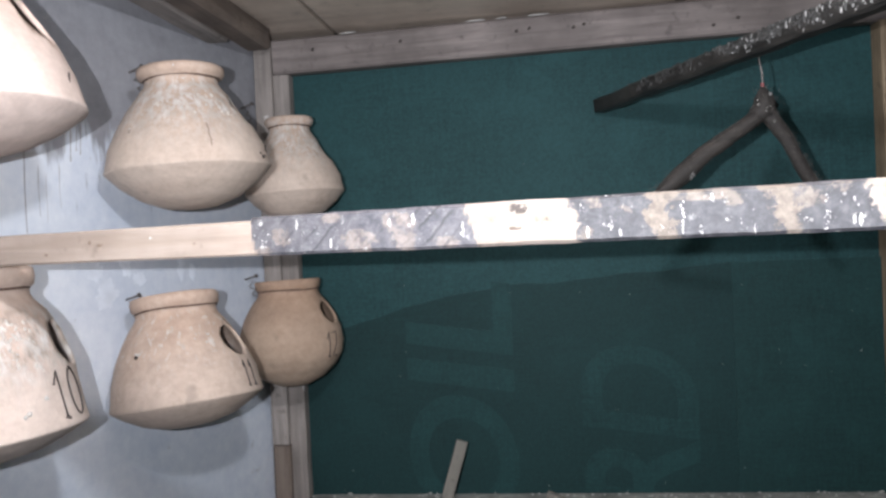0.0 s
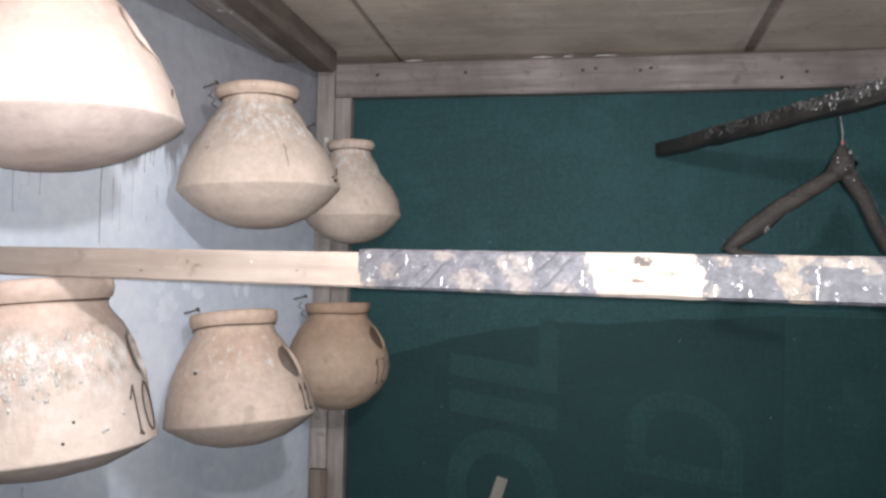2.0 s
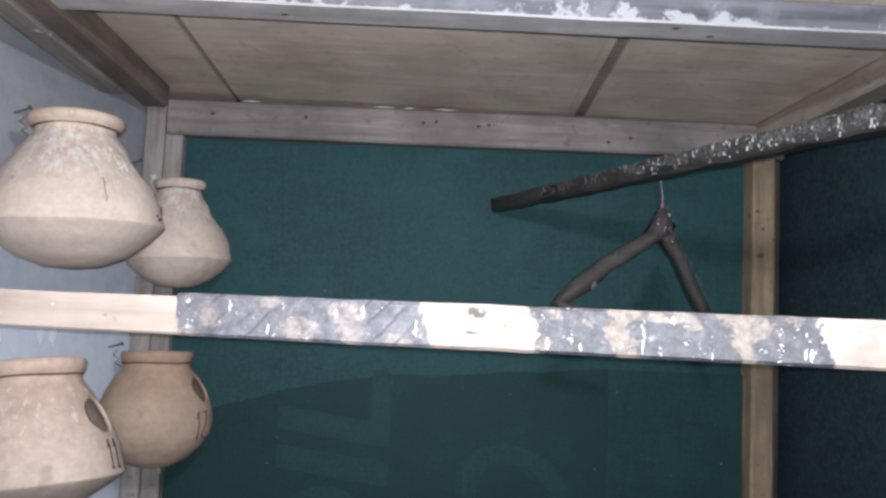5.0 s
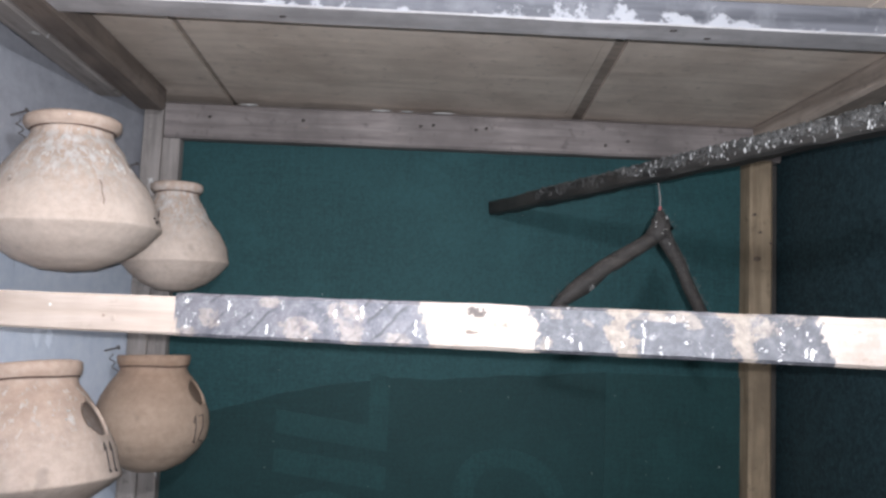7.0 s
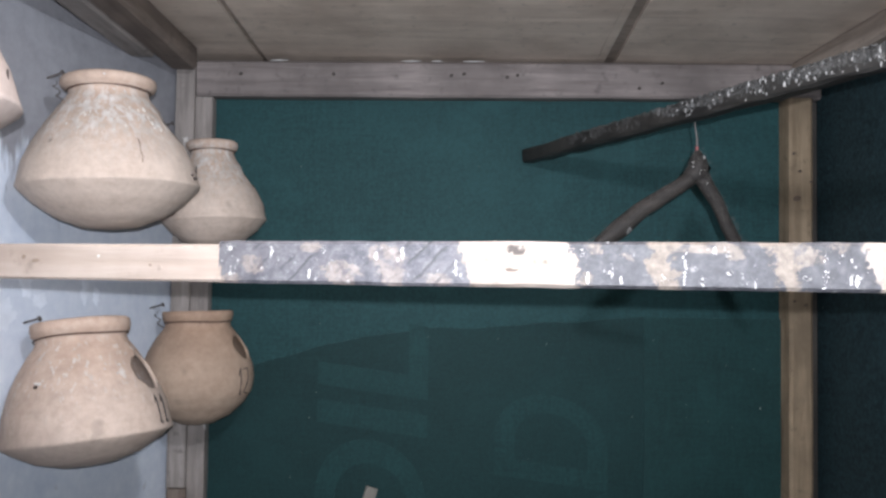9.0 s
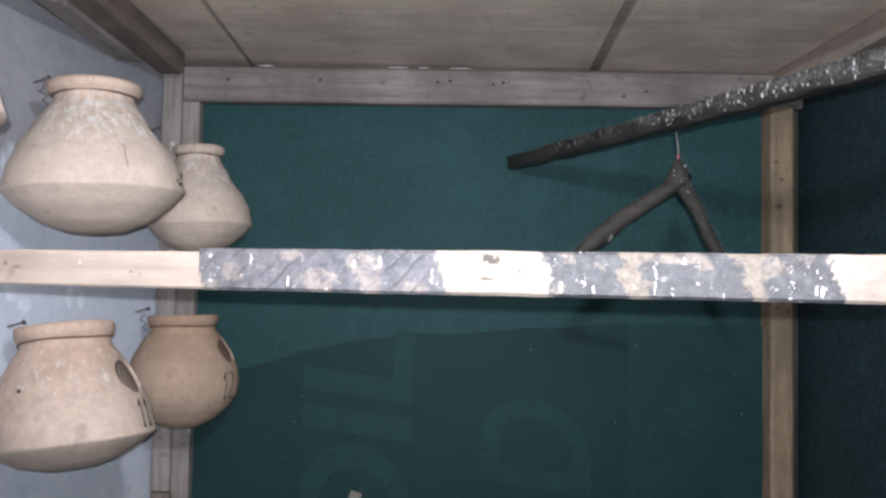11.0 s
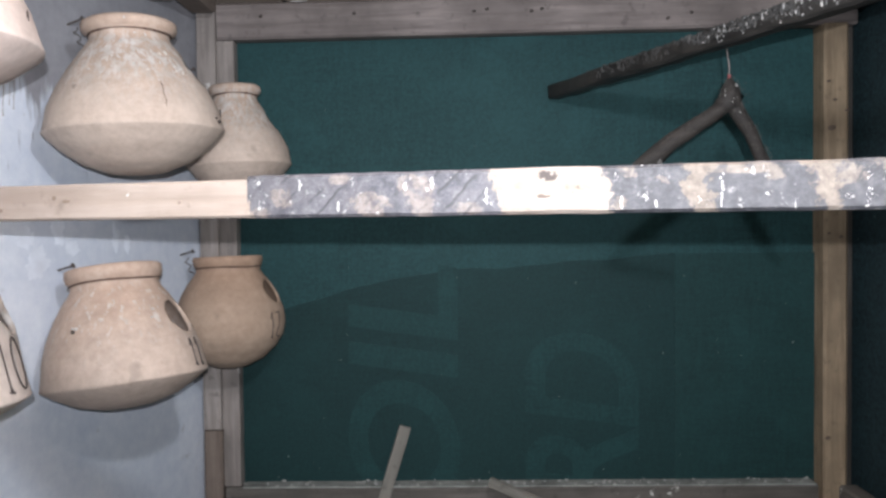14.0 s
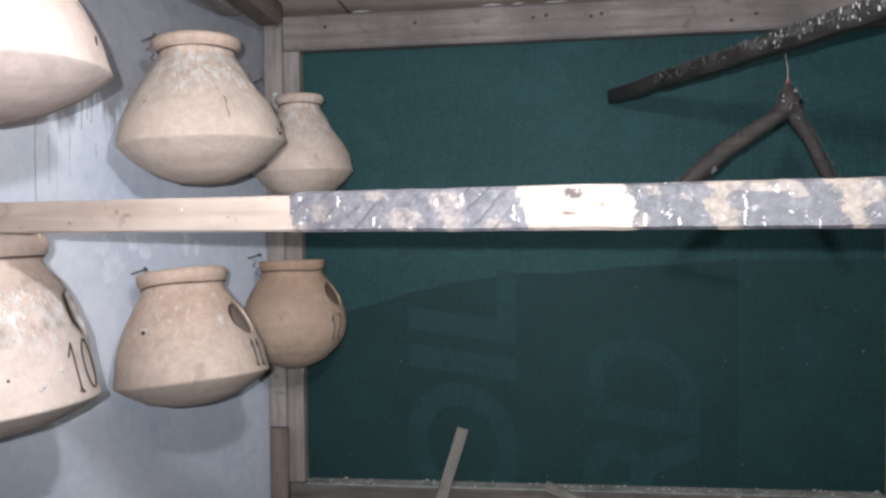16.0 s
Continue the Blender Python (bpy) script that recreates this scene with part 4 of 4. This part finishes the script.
for u, z, w, h, stuff, words in ((-0.184, 0.004, 0.003, 0.0022, KNOTTY, "brown knot"), (-0.172, 0.001, 0.0045, 0.0018, KNOTTY, "brown knot"), (-0.111, 0.005, 0.0012, 0.0012, LIME, "white speck"),
                                 (-0.053, -0.004, 0.0028, 0.0026, PALE_WOOD, "nail head"), (-0.24, -0.006, 0.003, 0.0016, KNOTTY, "brown knot"), (-0.062, -0.002, 0.0018, 0.0012, KNOTTY, "brown knot")):
    part("knot" if stuff is KNOTTY else "nail" if stuff is PALE_WOOD else "speck", blobs([(u + 0.553, -0.0169, z, w, 0.0005, h)], 3), stuff, pale_len, words)

# ---- the dark perch under the roof ----
P0, P1 = Vector((0.285, 2.062, 1.941)), Vector((0.848, 0.70, 1.945))
high = thing("roof_perch", "black fouled wooden perch slung under the roof", "perch", at=P0)
dark_batten = part("batten", bar((P1 - P0).length, 0.026, 0.027, 31, 40, wear=0.05), TARRED, high, m=along((0, 0, 0), P1 - P0)[0])
sp2 = random.Random(8)
crumbs = []
for _ in range(4200):
    a = sp2.triangular(0.1, 1.45, 0.9)
    q = sp2.triangular(0.0007, 0.0032, 0.0015)
    if sp2.random() < 0.45:
        crumbs.append((a, sp2.uniform(-0.013, 0.008), 0.0132, q * sp2.uniform(0.7, 1.6), q, q * sp2.uniform(0.5, 1.3)))
    else:
        crumbs.append((a, -0.0128, sp2.triangular(-0.006, 0.0132, 0.008), q * sp2.uniform(0.6, 1.3), q * 0.7, q * sp2.uniform(0.8, 1.8)))
tagged(part("crust", blobs(crumbs, 12), CRUMB, dark_batten, "grey crusted droppings"), kind="stuff")
runs = []
for _ in range(620):
    a = sp2.triangular(0.3, 1.46, 1.25)
    q = sp2.triangular(0.0006, 0.0022, 0.001)
    if sp2.random() < 0.35:
        runs.append((a, sp2.uniform(-0.013, 0.006), 0.0136, q * sp2.uniform(0.8, 1.8), q * 1.3, q * 0.6))
    else:
        runs.append((a, -0.0134, sp2.uniform(-0.01, 0.0125), q * sp2.uniform(0.6, 1.1), q * 0.6, q * sp2.uniform(1.0, 2.6)))
tagged(part("spatter", blobs(runs, 14), STALE, dark_batten, "pale streaked droppings"), kind="stuff")

# ---- forked branch hung from the dark perch ----
fork = thing("forked_branch", "dusty forked branch hung by a wire hook from the perch", "branch", at=(0.488, 1.66, 1.836))
part("limb", tube([(0.003, 0, 0.034), (-0.004, -0.001, 0.02), (-0.02, -0.002, 0.007), (-0.034, -0.004, -0.002), (-0.05, -0.005, -0.012), (-0.068, -0.006, -0.025), (-0.085, -0.008, -0.034), (-0.102, -0.009, -0.05), (-0.12, -0.011, -0.064), (-0.145, -0.014, -0.084), (-0.162, -0.016, -0.096)], [0.006, 0.0115, 0.0112, 0.0105, 0.0112, 0.012, 0.0128, 0.0126, 0.0132, 0.0095, 0.004], 14, 1, 0.07), BARK, fork, smooth=True)
part("limb", tube([(-0.003, 0.001, 0.036), (0.005, 0.001, 0.02), (0.016, 0.004, 0.004), (0.025, 0.007, -0.008), (0.034, 0.01, -0.022), (0.043, 0.014, -0.039), (0.052, 0.018, -0.056), (0.07, 0.025, -0.084), (0.09, 0.032, -0.112)], [0.006, 0.0115, 0.0112, 0.0105, 0.0102, 0.0096, 0.0096, 0.0092, 0.006], 14, 2, 0.07), BARK, fork, smooth=True)
part("twig", tube([(-0.158, -0.016, -0.094), (-0.145, -0.013, -0.099), (-0.118, -0.01, -0.104), (-0.085, -0.006, -0.112), (-0.06, -0.004, -0.12)], [0.006, 0.0075, 0.007, 0.006, 0.0035], 10, 5, 0.07), BARK, fork, "short twig turning back from the limb", smooth=True)
part("stub", tube([(0.0, 0, 0.012), (-0.002, 0, 0.022), (0.002, 0, 0.032), (0.0, 0, 0.042), (0.001, 0, 0.05), (0.0, 0, 0.056)], [0.0165, 0.018, 0.0165, 0.012, 0.0075, 0.003], 18, 3, 0.13), BARK, fork, "sawn stub above the fork", smooth=True)
hook = part("hook", tube([(0.0, 0, 0.04), (0.0, 0, 0.075), (-0.004, 0, 0.1), (-0.014, -0.014, 0.122), (-0.018, 0.0, 0.126), (-0.02, 0.014, 0.118)], [0.0009] * 6, 6), IRON, fork, "thin wire hook")
part("grip", tube([(0.0, 0, 0.05), (0.0, 0, 0.062)], [0.0026, 0.0022], 8), RED, hook, "red wrapping on the wire")
sp3 = random.Random(3)
tagged(part("spatter", blobs([(sp3.gauss(0, 0.008), -0.0178 + sp3.uniform(0, 0.003), sp3.uniform(0.004, 0.038), 0.0008, 0.0008, sp3.uniform(0.0006, 0.0012)) for _ in range(9)], 2), LIME, fork), kind="stuff")

# ---- laths ----
stick = thing("lath", "weathered wooden lath leaning against the netting", "stick", at=(-0.008, 1.99, 1.307))
v = Vector((-0.411, 1.935, 0.0)) - Vector((-0.008, 1.99, 1.307))
part("strip", bar(v.length, 0.022, 0.008, 41, 12, wear=0.02), LATH, stick, m=along((0, 0, 0), v, 90)[0])
stick2 = thing("lath", "weathered wooden lath resting on the cross rail", "stick", at=(0.15, 1.998, 1.198))
v = Vector((0.844, 1.68, 0.998)) - Vector((0.15, 1.998, 1.198))
part("strip", bar(v.length, 0.012, 0.018, 42, 12, wear=0.03), LATH, stick2, m=along((0, 0, 0), v)[0])

# ---- dust fibres and threads caught on the branch ----
fz = random.Random(21)
fuzz = bmesh.new()
for _ in range(1100):
    pick = fz.random()
    if pick < 0.16:
        base = Vector((fz.gauss(0, 0.009), -0.009, fz.uniform(0.004, 0.05)))
    elif pick < 0.74:
        q = fz.uniform(0.15, 1.0)
        base = Vector((-0.01 - 0.15 * q, -0.014 * q - 0.006, 0.018 - 0.108 * q))
    else:
        q = fz.uniform(0.0, 1.0)
        base = Vector((0.006 + 0.07 * q, 0.024 * q - 0.006, 0.02 - 0.11 * q))
    away = Vector((fz.gauss(0, 1), -abs(fz.gauss(0, 0.6)), fz.gauss(0.4, 1))).normalized()
    root = base + away * 0.008
    side = away.orthogonal().normalized() * 0.0002
    tip = root + away * fz.uniform(0.002, 0.008) + Vector((0, 0, fz.gauss(0, 0.002)))
    cross = away.cross(side)
    ring = [fuzz.verts.new(root + side), fuzz.verts.new(root - side * 0.5 + cross * 0.9), fuzz.verts.new(root - side * 0.5 - cross * 0.9)]
    end = fuzz.verts.new(tip)
    for k in range(3):
        fuzz.faces.new((ring[k], ring[(k + 1) % 3], end))
    fuzz.faces.new(ring[::-1])
tagged(part("fuzz", fuzz, plain_mat("grey_fibre", (0.105, 0.094, 0.084), 0.9, spread=0.4), fork, "grey dusty fibres"), kind="stuff")
